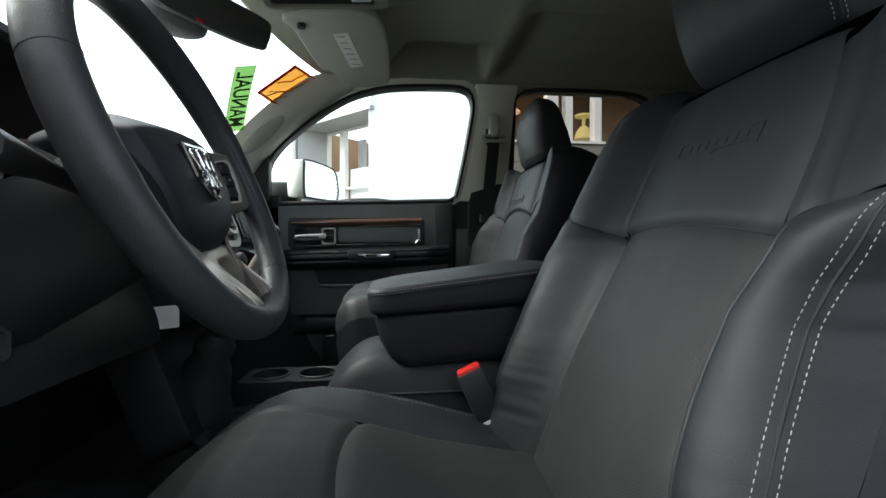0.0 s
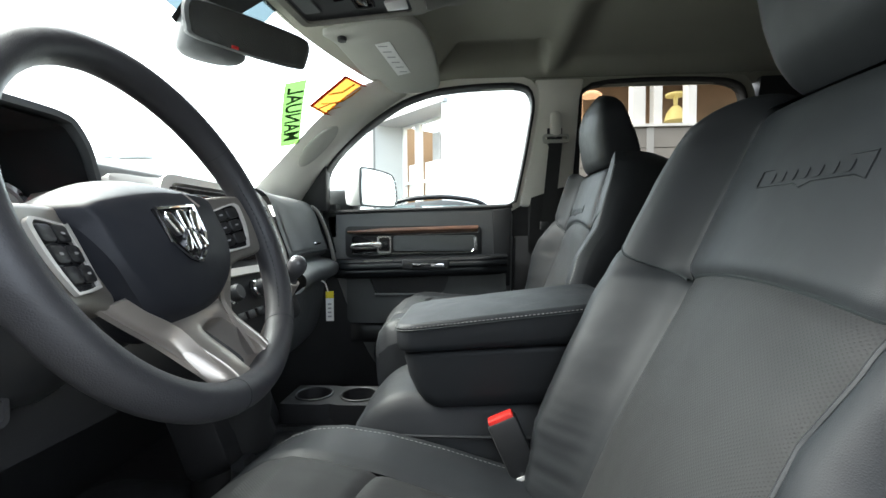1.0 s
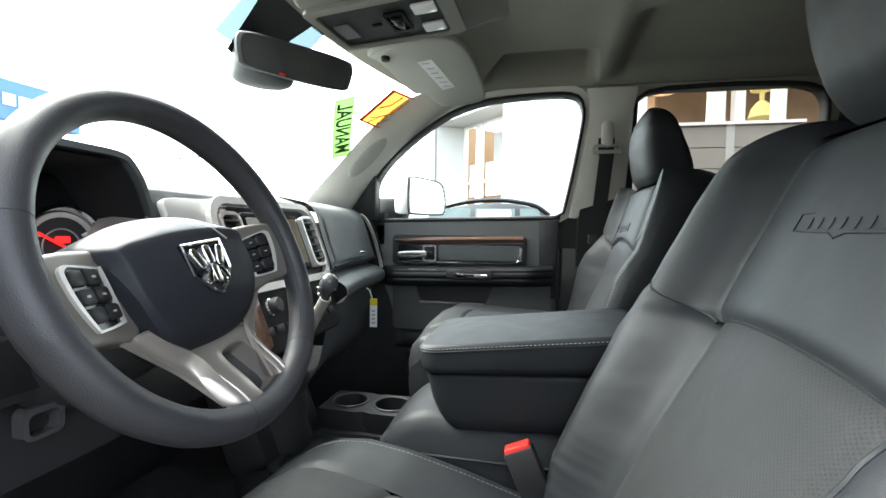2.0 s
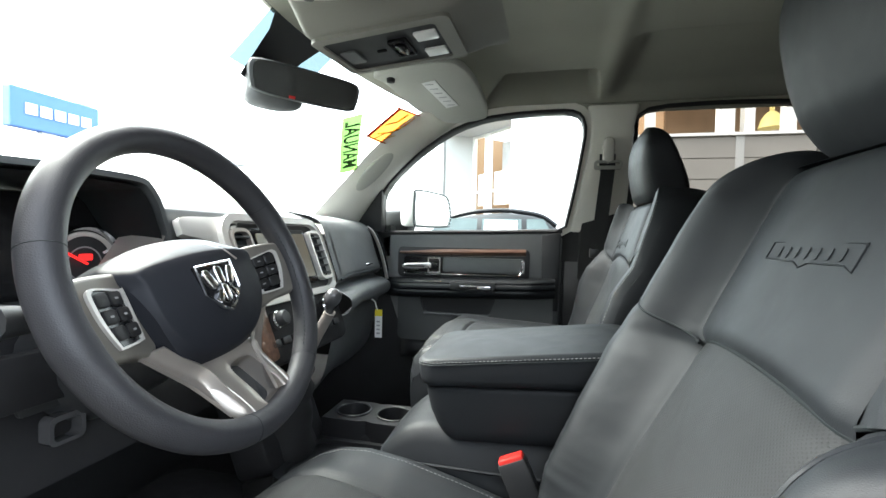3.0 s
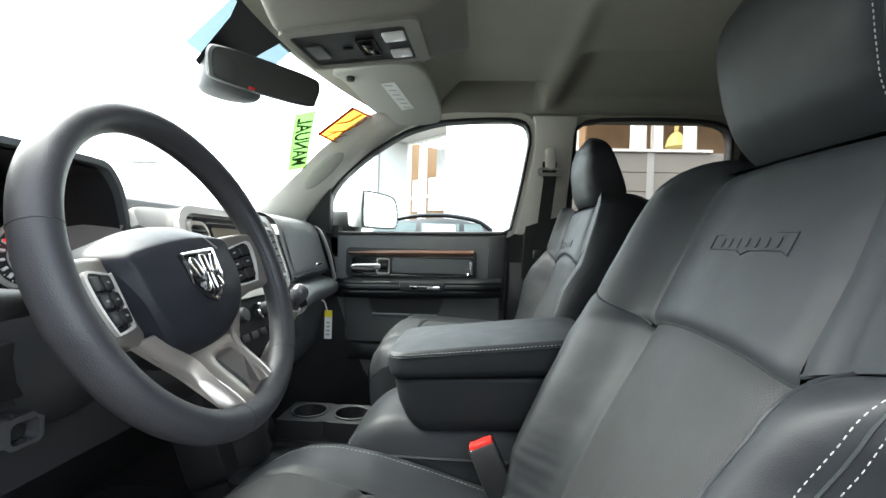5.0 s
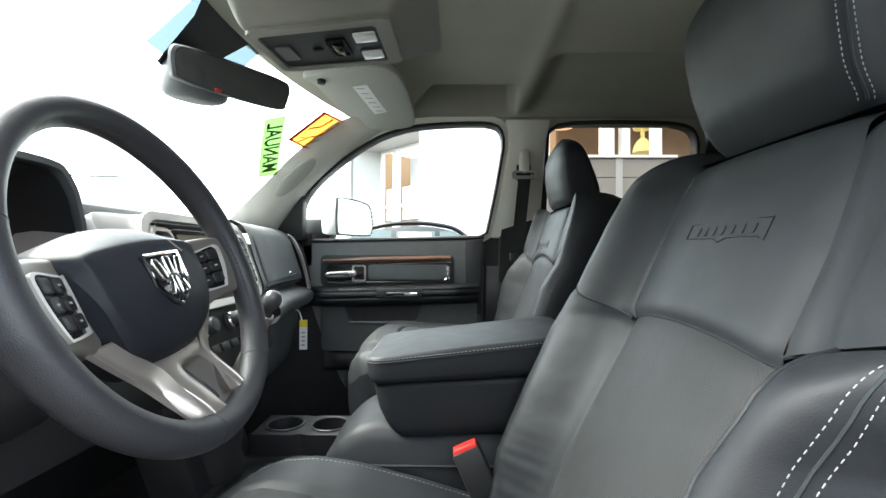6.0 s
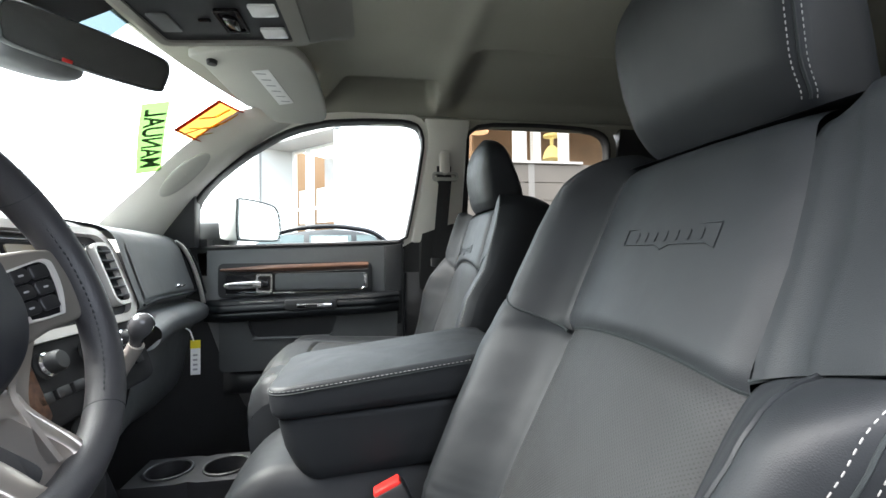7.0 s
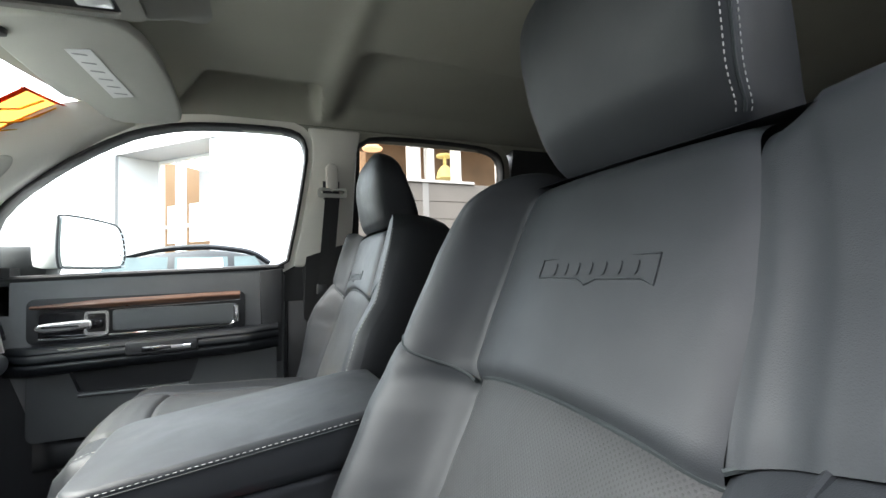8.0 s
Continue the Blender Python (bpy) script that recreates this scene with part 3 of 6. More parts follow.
def width_at(z, side, turned=False):
    if turned:
        return tab(W_TAB, z) + (0.036 * smooth(1.70, 1.56, z) if side < 0 else 0.0)
    return tab(W_IN if side > 0 else W_OUT, z)


def lumbar(z):
    return 0.012 * math.sin(math.pi * min(max((z - 1.08) / 0.35, 0), 1))


def seam_dip(*edges, depth=0.006, width=0.008):
    return sum(depth * math.exp(-(d / width) ** 2) for d in edges)


def seat(cy, s, label, ox=0.0, lean=0.0, seam_up=0.0, front=1.0, hw=1.0, ht=0.0, cz=0.0):
    """A front seat; s turns dy so that it is positive towards the cabin's middle."""
    root = thing("front_seat", label, "car seat", "front seats")
    turned = s < 0
    flip = s < 0

    def P(x, dy, z):
        return Vector(((x if x > 0 else x * front) + ox + lean * max(z - 1.12, 0.0), cy + s * dy, z))

    # backrest
    def et(z, side):
        return tab(E_TAB, z) if turned else tab(E_IN if side > 0 else E_OUT, z)

    def seam_z(dy):
        return 1.4295 + seam_up + (0.026 if turned else 0.0155) * (1 - (dy / 0.142) ** 2) + 0.015 * dy

    def insert(u, v):
        z0 = mix(1.06, seam_z(mix(-0.142, 0.142, u)), v)
        eo, ei = et(z0, -1), et(z0, 1)
        dy = mix(-eo, ei, u)
        f = 0.014 * (1 - (2 * u - 1) ** 2) + lumbar(z0)
        L = seam_z(dy) - 1.06
        f -= seam_dip((1 - v) * L, min(dy + eo, ei - dy))
        return P(xb(z0) - f, dy, z0)
    part("back_insert", grid(insert, 30, 44, flip=flip, uv=lambda u, v: (u * 0.27, v * 0.42)), PERF, root, "perforated black leather backrest insert")

    def upper(u, v):
        q = max(0.0, (v - 0.8) / 0.2) * math.pi / 2
        z0 = mix(seam_z(mix(-0.142, 0.142, u)), 1.638, min(v / 0.8, 1.0)) + 0.020 * math.sin(q)
        eo, ei = et(z0, -1), et(z0, 1)
        dy = mix(-eo, ei, u)
        f = 0.010 * (1 - (2 * u - 1) ** 2) + 0.004
        f -= seam_dip(v * 0.24, min(dy + eo, ei - dy), depth=0.007) + 0.045 * (1 - math.cos(q))
        return P(xb(z0) - f, dy, z0)
    part("back_upper_panel", grid(upper, 30, 36, flip=flip), LEATHER, root)

    def zw(u, side=1):
        if side < 0 and not turned:
            return 1.437 + 0.040 * u ** 0.8
        return 1.430 + seam_up + 0.057 * u

    for side in (1, -1):
        outer = side < 0 and not turned

        def bol(u, v):
            z0 = mix(1.06, zw(u, side), v)
            e, W = et(z0, side), width_at(z0, side, turned)
            a = mix(e, W, u)
            if outer:
                # the padded end rolls in under the flat wing above it
                q = max(0.0, 1 - (zw(u, side) - z0) / 0.045)
                f = bolster_out(a, z0)
                f = (f + 0.012) * math.sqrt(max(0.0, 1 - q ** 2.6)) - 0.012 if f > -0.012 else f
                f += lumbar(z0) * (1 - u) - seam_dip(u * (W - e))
            else:
                f = bolster_f(u, z0, side, turned) + lumbar(z0) * (1 - u) - (seam_dip(u * (W - e)) if turned and side > 0 else seam_dip(u * (W - e), (1 - v) * 0.4))
            # creases where the hide is gathered
            low = smooth(1.30, 1.16, z0)
            f += 0.0026 * low * noise.noise(Vector((z0 * 75, a * 14, side))) * smooth(0.0, 0.3, u) * smooth(1.0, 0.7, u)
            f += 0.0014 * noise.noise(Vector((z0 * 24, a * 9, side))) * smooth(0.0, 0.2, u)
            return P(xb(z0) - f, side * a, z0)
        part("back_bolster", grid(bol, 40, 90, flip=(flip != (side < 0))), LEATHER, root)

        def wing(u, v):
            top = 1.656 + 0.014 * math.sin(math.pi * u) + (0.026 * smooth(0.5, 1.0, u) if turned and side > 0 else 0.0)
            z0 = mix(zw(u, side), top, v)
            roll = 1.0
            back = 0.0
            if not turned:
                # the shoulder stays full and rolls over at its top
                q = max(0.0, (v - 0.6) / 0.4) * math.pi / 2
                if outer:
                    z0 = mix(zw(u, side), 1.622 + 0.022 * smooth(0.0, 0.35, u), min(v / 0.6, 1.0)) + 0.028 * math.sin(q)
                    back = 0.035 * (1 - math.cos(q))
                else:
                    z0 = mix(zw(u), 1.636, min(v / 0.6, 1.0)) + (0.020 + 0.024 * math.sin(math.pi * u) ** 0.8) * math.sin(q)
                    roll = math.cos(q)
                    back = 0.045 * (1 - math.cos(q)) * (1 - smooth(0.0, 0.6, u))
            e, W = et(z0, side), width_at(z0, side, turned)
            a = mix(e, W, u)
            f = bolster_f(u, z0, side, turned)
            f = f * (roll if f > 0 else 1.0) - back + 0.004 * (1 - u) - (seam_dip(u * (W - e), depth=0.004) if turned and side > 0 else seam_dip(u * (W - e), depth=0.007) + seam_dip(v * 0.22, depth=0.003))
            f += 0.0012 * noise.noise(Vector((z0 * 18, a * 12, side + 3))) * smooth(0.0, 0.3, u)
            return P(xb(z0) - f, side * a, z0)
        part("back_wing", grid(wing, 30, 40, flip=(flip != (side < 0))), LEATHER, root)

        def flank(u, v):
            z0 = mix(1.06, 1.682 if turned and side > 0 else 1.66, v)
            W = width_at(z0, side, turned)
            f1 = bolster_f(1.0, z0, side, turned) if not outer or z0 > 1.477 else bolster_out(W, z0)
            d = mix(0.13, 0.06, smooth(1.3, 1.68, z0))
            if turned and side > 0:
                d = 0.118 - 0.050 * (1 - math.sqrt(max(0.0, 1 - max(0.0, (z0 - 1.625) / 0.058) ** 2)))
            x0 = xb(z0) - f1
            z0 -= 0.045 * u ** 2 * smooth(1.5, 1.66, z0) * (0.15 if turned and side > 0 else 1.0)
            return P(x0 + d * u, side * (W + 0.010 * math.sin(math.pi * u) ** 0.7 - 0.012 * u), z0)
        part("back_side_panel", grid(flank, 14, 50, flip=(flip != (side < 0))), LEATHER, root)

        # piping down the outer bolster and its double sewn seam
        def sewn(table, add, lift_out, z_top, n):
            out = []
            for k in range(n):
                z0 = mix(1.09, z_top, k / (n - 1))
                dy = tab(table, z0) + add
                e, W = et(z0, side), width_at(z0, side, turned)
                u = (dy - e) / (W - e)
                q = max(0.0, 1 - (zw(u, side) - z0) / 0.045)
                f = (bolster_out(dy, z0) + 0.012) * math.sqrt(max(0.0, 1 - q ** 2.6)) - 0.012
                out.append(P(xb(z0) - f - lumbar(z0) * (1 - u) - lift_out, side * dy, z0))
            return out
        if outer:
            part("piping", tube(sewn(PIPING, 0.0, -0.0008, 1.456, 60), 0.0028, 8), LEATHER, root)
            for add in (0.0, 0.0085):
                part("stitching", dashes(sewn(STITCH, add, 0.0004, 1.470, 90), 0.0034, 0.0028, 0.00046), THREAD, root, "light grey contrast stitching")
            part("seam", tube(sewn(STITCH, 0.0042, -0.0010, 1.470, 90), 0.0016, 6), SEAM, root)
        if side > 0:
            if turned:
                line = []
                for k in range(70):
                    z0 = mix(1.10, 1.650, k / 69)
                    e, W = et(z0, side), width_at(z0, side, True)
                    line.append(P(xb(z0) - lumbar(z0) * 0.1 - bolster_f(0.90, z0, side, True) - 0.0012, side * mix(e, W, 0.90), z0))
                part("stitching", dashes(line, 0.0045, 0.0030, 0.00045), THREAD, root, "light grey contrast stitching")

    # dark sewn joints between the panels
    joint = [insert(u, 1.0) + Vector((-0.0005, 0, 0)) for u in np.linspace(0, 1, 28)]
    part("seam", tube(joint, 0.0021, 6), SEAM, root)
    for side in ((-1,) if turned else (1, -1)):
        joint = []
        for u in np.linspace(0.0, 1.0, 20):
            z0 = zw(u, side)
            e, W = et(z0, side), width_at(z0, side, turned)
            joint.append(P(xb(z0) - bolster_f(u, z0, side, turned) - 0.004 * (1 - u) + (0.0035 if side > 0 or turned else 0.009), side * mix(e, W, u), z0))
        part("seam", tube(joint, 0.0022, 6), SEAM, root)

    if turned:
        joint = [P(xb(z0) + 0.0022, -et(z0, -1), z0) for z0 in np.linspace(1.444 + seam_up, 1.652, 24)]
        part("seam", tube(joint, 0.0014, 6), SEAM, root)

    def back(u, v):
        dyn = mix(-1, 1, u)
        if v < 0.2:
            t = v / 0.2
            z0 = 1.656 + 0.010 * math.sin(math.pi * t) * (1 - dyn ** 4) - 0.045 * t ** 2
            W = tab(W_TAB, 1.66)
            x = xb(1.656) + 0.06 * t
            return P(x, dyn * W * 1.01, z0)
        z0 = mix(1.611, 1.0, (v - 0.2) / 0.8)
        W = tab(W_TAB, max(z0, 1.06)) - 0.012
        d = mix(0.13, 0.06, smooth(1.3, 1.68, z0))
        return P(xb(z0) + d + 0.045 * smooth(1.0, 0.6, abs(dyn)) * smooth(1.66, 1.5, z0), dyn * W, z0)
    part("back_shell", grid(back, 24, 40, flip=not flip), LEATHER, root)

    # worn-in trim badge: raised frame and bars pressed into the leather
    def on_panel(a, b, d):
        z0 = 1.552 + b
        return P(xb(z0) - 0.0046 - 0.0098 * (1 - ((0.013 + a) / 0.147) ** 2) - d, -0.017 - a, z0)
    for k in range(7):
        part("badge_bar", prism(rounded(0.0105, 0.011, 0.002, 2, -0.050 + k * 0.0163, 0.0), on_panel, 0.0008), LEATHER, root, "embossed bar in the leather")
    frame_pts = [(-0.070, 0.010), (0.070, 0.010), (0.070, -0.014), (0.058, -0.009), (0.012, -0.009), (0.0, -0.014), (-0.012, -0.009), (-0.070, -0.008)]
    part("badge_frame", tube([on_panel(a, b, 0.0) for a, b in frame_pts], 0.0009, 6, closed=True), LEATHER, root, "embossed frame in the leather")

    # headrest
    HE = 0.36

    def head_row(z):
        w = soft([(1.652, 0.098), (1.656, 0.109), (1.663, 0.1145), (1.69, 0.117), (1.75, 0.121), (1.80, 0.122), (1.825, 0.117), (1.845, 0.104), (1.858, 0.085), (1.866, 0.064), (1.872, 0.035)], z)
        d = soft([(1.652, 0.036), (1.658, 0.050), (1.666, 0.056), (1.70, 0.058), (1.75, 0.053), (1.80, 0.043), (1.83, 0.034), (1.85, 0.025), (1.864, 0.015), (1.872, 0.006)], z)
        return w * hw, d * hw, soft(HEAD_FRONT_TURNED if turned else HEAD_FRONT, z) + d * hw

    def head(u, v):
        a = 2 * math.pi * u
        z0 = mix(1.652, 1.872, v)
        w, d, xc = head_row(z0)
        ce, se = math.cos(a), math.sin(a)
        px = math.copysign(abs(ce) ** HE, ce) * d
        py = math.copysign(abs(se) ** HE, se) * w
        return P(xc + px + 0.010 * (py / 0.12) ** 2, (py - 0.004) * (1 + 0.05 * smooth(1.66, 1.76, z0)) if not turned else py, z0 + 0.005 - ht * smooth(1.66, 1.87, z0))
    bm = grid(head, 96, 60, wrap=True, cap=True)
    hr = part("headrest", bm, LEATHER, root)

    def head_line(k, off, z_top=1.845):
        out = []
        for j in range(40):
            z0 = mix(1.664, z_top, j / 39)
            w, d, xc = head_row(z0)
            se = abs(k) ** (1 / HE)
            px = -((1 - se * se) ** 0.5) ** HE * d
            out.append(P(xc + px + 0.010 * (k * w / 0.12) ** 2 - off, (k * w - 0.004) * (1 + 0.05 * smooth(1.66, 1.76, z0)) if not turned else k * w, z0 + 0.005 - ht * smooth(1.66, 1.87, z0)))
        return out
    part("headrest_stitching", dashes(head_line(-0.935, 0.0004), 0.0032, 0.0024, 0.00055), THREAD, hr, "light grey contrast stitching")
    part("headrest_stitching", dashes(head_line(-0.985, 0.0004), 0.0032, 0.0024, 0.00055), THREAD, hr, "light grey contrast stitching")
    part("headrest_seam", tube(head_line(-0.965, -0.0006), 0.0016, 6), SEAM, hr)
    if not turned:
        part("headrest_stitching", dashes(head_line(0.978, 0.0004, 1.775), 0.0030, 0.0028, 0.00055), THREAD, hr, "light grey contrast stitching")
    for sy in (0.05, -0.05):
        part("headrest_post", tube([P(0.55, sy, 1.60), P(0.535, sy, 1.69)], 0.007, 10), CHROME, hr, "chrome headrest post")

    # cushion
    CX = [-0.27, -0.18, -0.05, 0.047, 0.12, 0.17, 0.21, 0.26, 0.285]

    def zc(x):
        return float(np.interp(-x, CX, [1.150, 1.156, 1.162, 1.168, 1.172, 1.172, 1.166, 1.146, 1.115] if turned else [1.078, 1.095, 1.122, 1.152, 1.168, 1.174, 1.165, 1.135, 1.115])) + cz

    def zcrest(x):
        return float(np.interp(-x, CX, [1.152, 1.158, 1.164, 1.170, 1.172, 1.170, 1.162, 1.140, 1.110] if turned else [1.082, 1.104, 1.142, 1.166, 1.176, 1.172, 1.158, 1.128, 1.110])) + cz

    def cush(a, x, t):
        return mix(zc(x), zcrest(x), smooth(0, 0.6, t)) - 0.045 * max(0, (t - 0.72) / 0.28) ** 2

    for x0, x1, nm in ((0.27, -0.047, "cushion_insert"), (-0.047, -0.285, "cushion_front_insert")):
        def ins(u, v):
            dy = mix(-0.138, 0.138, u)
            arc = 0.018 * (1 - (dy / 0.138) ** 2)
            xa, xz = (x0, x1 - arc) if nm == "cushion_insert" else (x0 - arc, x1)
            x = mix(xa, xz, v)
            dip = seam_dip(0.138 - abs(dy), (1 - v) * 0.3 if nm == "cushion_insert" else v * 0.24)
            return P(x, dy, zc(x) + 0.010 * (1 - (dy / 0.138) ** 2) - dip)
        part(nm, grid(ins, 28, 36, flip=not flip, uv=lambda u, v: (u * 0.276, v * abs(x1 - x0))), PERF, root, "perforated black leather cushion insert")
    for side in (1, -1):
        def cb(u, v):
            x = mix(0.27, -0.285, v)
            a = mix(0.138, 0.262, u) * (1 - 0.06 * smooth(0.8, 1.0, v))
            return P(x, side * a, cush(a, x, u) - seam_dip(u * 0.124))
        part("cushion_bolster", grid(cb, 20, 44, flip=(flip == (side > 0))), LEATHER, root)
        line = []
        for k in range(50):
            x = mix(0.20, -0.24, k / 49)
            line.append(P(x, side * 0.218, cush(0.218, x, 0.645) + 0.0006))
        part("cushion_stitching", dashes(line, 0.0045, 0.0032, 0.00045), THREAD, root, "light grey contrast stitching")

        def cs(u, v):
            x = mix(0.27, -0.285, v)
            a = 0.262 * (1 - 0.06 * smooth(0.8, 1.0, v))
            z = cush(a, x, 1.0)
            return P(x, side * (a + 0.012 * math.sin(math.pi * u)), mix(z, 0.97, u))
        part("cushion_side", grid(cs, 8, 30, flip=(flip == (side > 0))), LEATHER, root)

    def cf(u, v):
        dy = mix(-0.246, 0.246, u)
        t = max(0.0, (abs(dy) - 0.138) / 0.124)
        z = cush(abs(dy), -0.285, t)
        return P(-0.285 + 0.03 * v ** 2, dy, mix(z, 0.96, v))
    part("cushion_front", grid(cf, 24, 8, flip=not flip), LEATHER, root)
    part("seat_base", box(P(-0.20, -0.24, FLOOR + 0.005), P(0.27, 0.24, 0.985), 0.02), DARK, root, "black plastic seat base")
    return root


seat(-0.368, 1, "black leather driver's seat with perforated inserts and grey stitching")
seat(0.372, -1, "black leather front passenger seat with perforated inserts", 0.025, -0.155, 0.062, 0.50, 0.92, 0.028, 0.125)

# ---- dashboard ----
dash = thing("dashboard", "dark grey soft vinyl dashboard with satin and chrome trim", "dashboard")


def dash_x(y):
    """How far back the dash face reaches: most in the middle, falling off to the sides."""
    return -0.455 + 0.055 * (1 - smooth(0.12, 0.45, abs(y))) - 0.02 * smooth(0.5, 0.75, abs(y))


PROFILE = [(-0.62, -0.04), (-0.40, 0.02), (-0.16, 0.066), (-0.06, 0.058), (-0.02, 0.047), (0.0, 0.030), (0.012, 0.0), (0.028, -0.05), (0.042, -0.09), (0.050, -0.115), (0.045, -0.128), (0.028, -0.132), (0.03, -0.142), (0.062, -0.15), (0.088, -0.165), (0.092, -0.185), (0.08, -0.205), (0.045, -0.225), (0.03, -0.30), (0.0, -0.40), (-0.08, -0.46), (-0.25, -0.47)]
prof = spline([(a, 0, b) for a, b in PROFILE], 84)


def dash_pass(u, v):
    y = mix(0.20, 0.735, v)
    p = prof[round(u * (len(prof) - 1))]
    end = smooth(0.66, 0.735, y)
    return Vector((dash_x(y) + p.x - 0.03 * end, y, 1.555 + p.z - 0.012 * end))


part("dash_passenger_side", grid(dash_pass, len(prof) - 1, 30), DASH, dash)
PROF2 = [(-0.60, -0.02), (-0.30, 0.066), (-0.155, 0.082), (-0.08, 0.072), (-0.02, 0.056), (0.008, 0.045), (0.014, 0.038), (0.016, 0.030), (0.020, 0.0), (0.020, -0.06), (0.02, -0.20), (0.03, -0.26), (-0.10, -0.30), (-0.30, -0.34)]
prof2 = spline([(a, 0, b) for a, b in PROF2], 60)


def dash_drv(u, v):
    y = mix(-0.300, 0.22, v)
    p = prof2[round(u * (len(prof2) - 1))]
    return Vector((-0.465 + p.x, y, 1.555 + p.z))


part("dash_driver_side", grid(dash_drv, len(prof2) - 1, 24), DASH, dash)
part("dash_gauge_top", grid(lambda u, v: Vector((mix(-1.06, -0.56, u), mix(-0.745, -0.285, v), mix(1.505, 1.605, u))), 8, 8), DASH, dash)
part("dash_gauge_lower", grid(lambda u, v: Vector((-0.485 + 0.03 * math.sin(u * 3.1), mix(-0.745, -0.285, v), mix(1.465, 1.40, u))), 8, 8), DARK, dash)
# line of the upper glovebox lid and its small bright badge
glove = part("upper_glovebox_lid", grid(lambda u, v: (lambda y, k: Vector((dash_x(y) + 0.004 + prof[k].x, y, 1.553 + prof[k].z)))(mix(0.245, 0.655, v), 22 + round(u * 12)), 12, 24), DASH, dash)
bm = box((-0.003, -0.028, -0.004), (0.003, 0.028, 0.004), 0.0015)
badge = part("badge", bm, CHROME, glove, "small chrome badge")
badge.matrix_basis = pose(dash_x(0.50) + 0.060, 0.50, 1.463, 0, 20, 0)
part("lid_gap", tube([Vector((dash_x(y) + 0.052, y, 1.437)) for y in np.linspace(0.23, 0.68, 16)], 0.003, 6), SEAM, dash)

# instrument hood and gauges
HOOD = spline([(0, -0.72, 1.45), (0, -0.705, 1.57), (0, -0.65, 1.615), (0, -0.52, 1.628), (0, -0.41, 1.629), (0, -0.368, 1.627), (0, -0.352, 1.618), (0, -0.325, 1.580), (0, -0.298, 1.540), (0, -0.285, 1.46)], 63)


def hood(u, v):
    p = HOOD[round(u * (len(HOOD) - 1))]
    x = mix(-0.62, -0.375, v) - 0.035 * (1 - smooth(1.50, 1.61, p.z))
    return Vector((x, p.y, p.z - 0.010 * (1 - v)))


part("instrument_hood", slab(hood, len(HOOD) - 1, 8, -0.008), DASH, dash)
# near-black copy of the hood just below it, darkens its underside
part("hood_under_sheet", grid(lambda u, v: hood(u, v * 0.97) + Vector((0, -0.003 if HOOD[round(u * (len(HOOD) - 1))].y > -0.5 else 0.003, -0.005)), len(HOOD) - 1, 8), SEAM, dash, "near-black sheet that darkens the underside of the hood")
cl = part("instrument_panel", box((-0.60, -0.70, 1.40), (-0.50, -0.30, 1.61), 0.01), GLOSS, dash, "gloss black instrument panel")
for gy, gr in ((-0.352, 0.048), (-0.545, 0.048)):
    m = pose(-0.498, gy, 1.508, 0, 90, 0)
    part("gauge_ring", lathe([(gr, 0.0), (gr + 0.004, 0.006), (gr + 0.007, 0.012), (gr + 0.010, 0.006), (gr + 0.010, 0.0)], m, 36), CHROME, cl, "chrome gauge ring")
    part("gauge_face", lathe([(0.0, 0.003), (gr, 0.003), (gr, 0.0)], m, 32), mat("gauge_face", (0.03, 0.03, 0.032), 0.5), cl)
    part("gauge_band", lathe([(gr * 0.86, 0.0035), (gr * 0.88, 0.0050), (gr * 0.99, 0.0065), (gr * 1.02, 0.0035)], m, 48), SILVER, cl, "silver dial band")
    part("dial_ring", lathe([(gr * 0.50, 0.0035), (gr * 0.51, 0.0045), (gr * 0.54, 0.0045), (gr * 0.55, 0.0035)], m, 40), ICON, cl)
    for k in range(25):
        ang = radians(-210 + k * 240 / 24)
        r0 = gr * (0.66 if k % 2 == 0 else 0.80)
        p0, p1 = [m @ Vector((-r * math.sin(ang), r * math.cos(ang), 0.0058)) for r in (r0, gr * 0.80 if k % 2 == 0 else gr * 0.85)]
        part("gauge_mark", tube([p0, p1], 0.0007 if k % 2 else 0.0026, 4), PAPER, cl)
    q0, q1 = m @ Vector((0, 0, 0.009)), m @ Vector((-0.02, -gr * 0.7, 0.009))
    part("gauge_needle", tube([q0, q1], 0.0020, 5), GLOW, cl, "lit red gauge needle")
    part("gauge_window", prism(rounded(0.020, 0.010, 0.002, 2, 0.0, 0.010), lambda a, b, d: m @ Vector((-b, a, 0.005 + d)), 0.001), GLOW, cl, "lit red display")
# lit slope beside the gauges; pale satin stands in for the light on it
part("hood_cheek", grid(lambda u, v: Vector((mix(-0.475, -0.398, u), mix(mix(-0.352, -0.318, u), mix(-0.316, -0.298, u), v), mix(mix(1.500, 1.525, u), mix(1.548, 1.563, u), v))), 6, 6), SATIN, dash, "lit cheek beside the gauges, its light put into pale grey")

# centre stack: surround, vents, screen, knobs
stack = thing("centre_stack", "centre console with screen, vents and rotary knobs", "centre stack")


def st(a, b, d=0.0):
    """A place on the sloped face of the stack: a across, b up, d out of it."""
    n = Vector((0.93, 0, 0.36)).normalized()
    up = Vector((-0.36, 0, 0.93)).normalized()
    return Vector((-0.388, 0.02, 1.47)) + Vector((0, a, 0)) + up * b + n * d


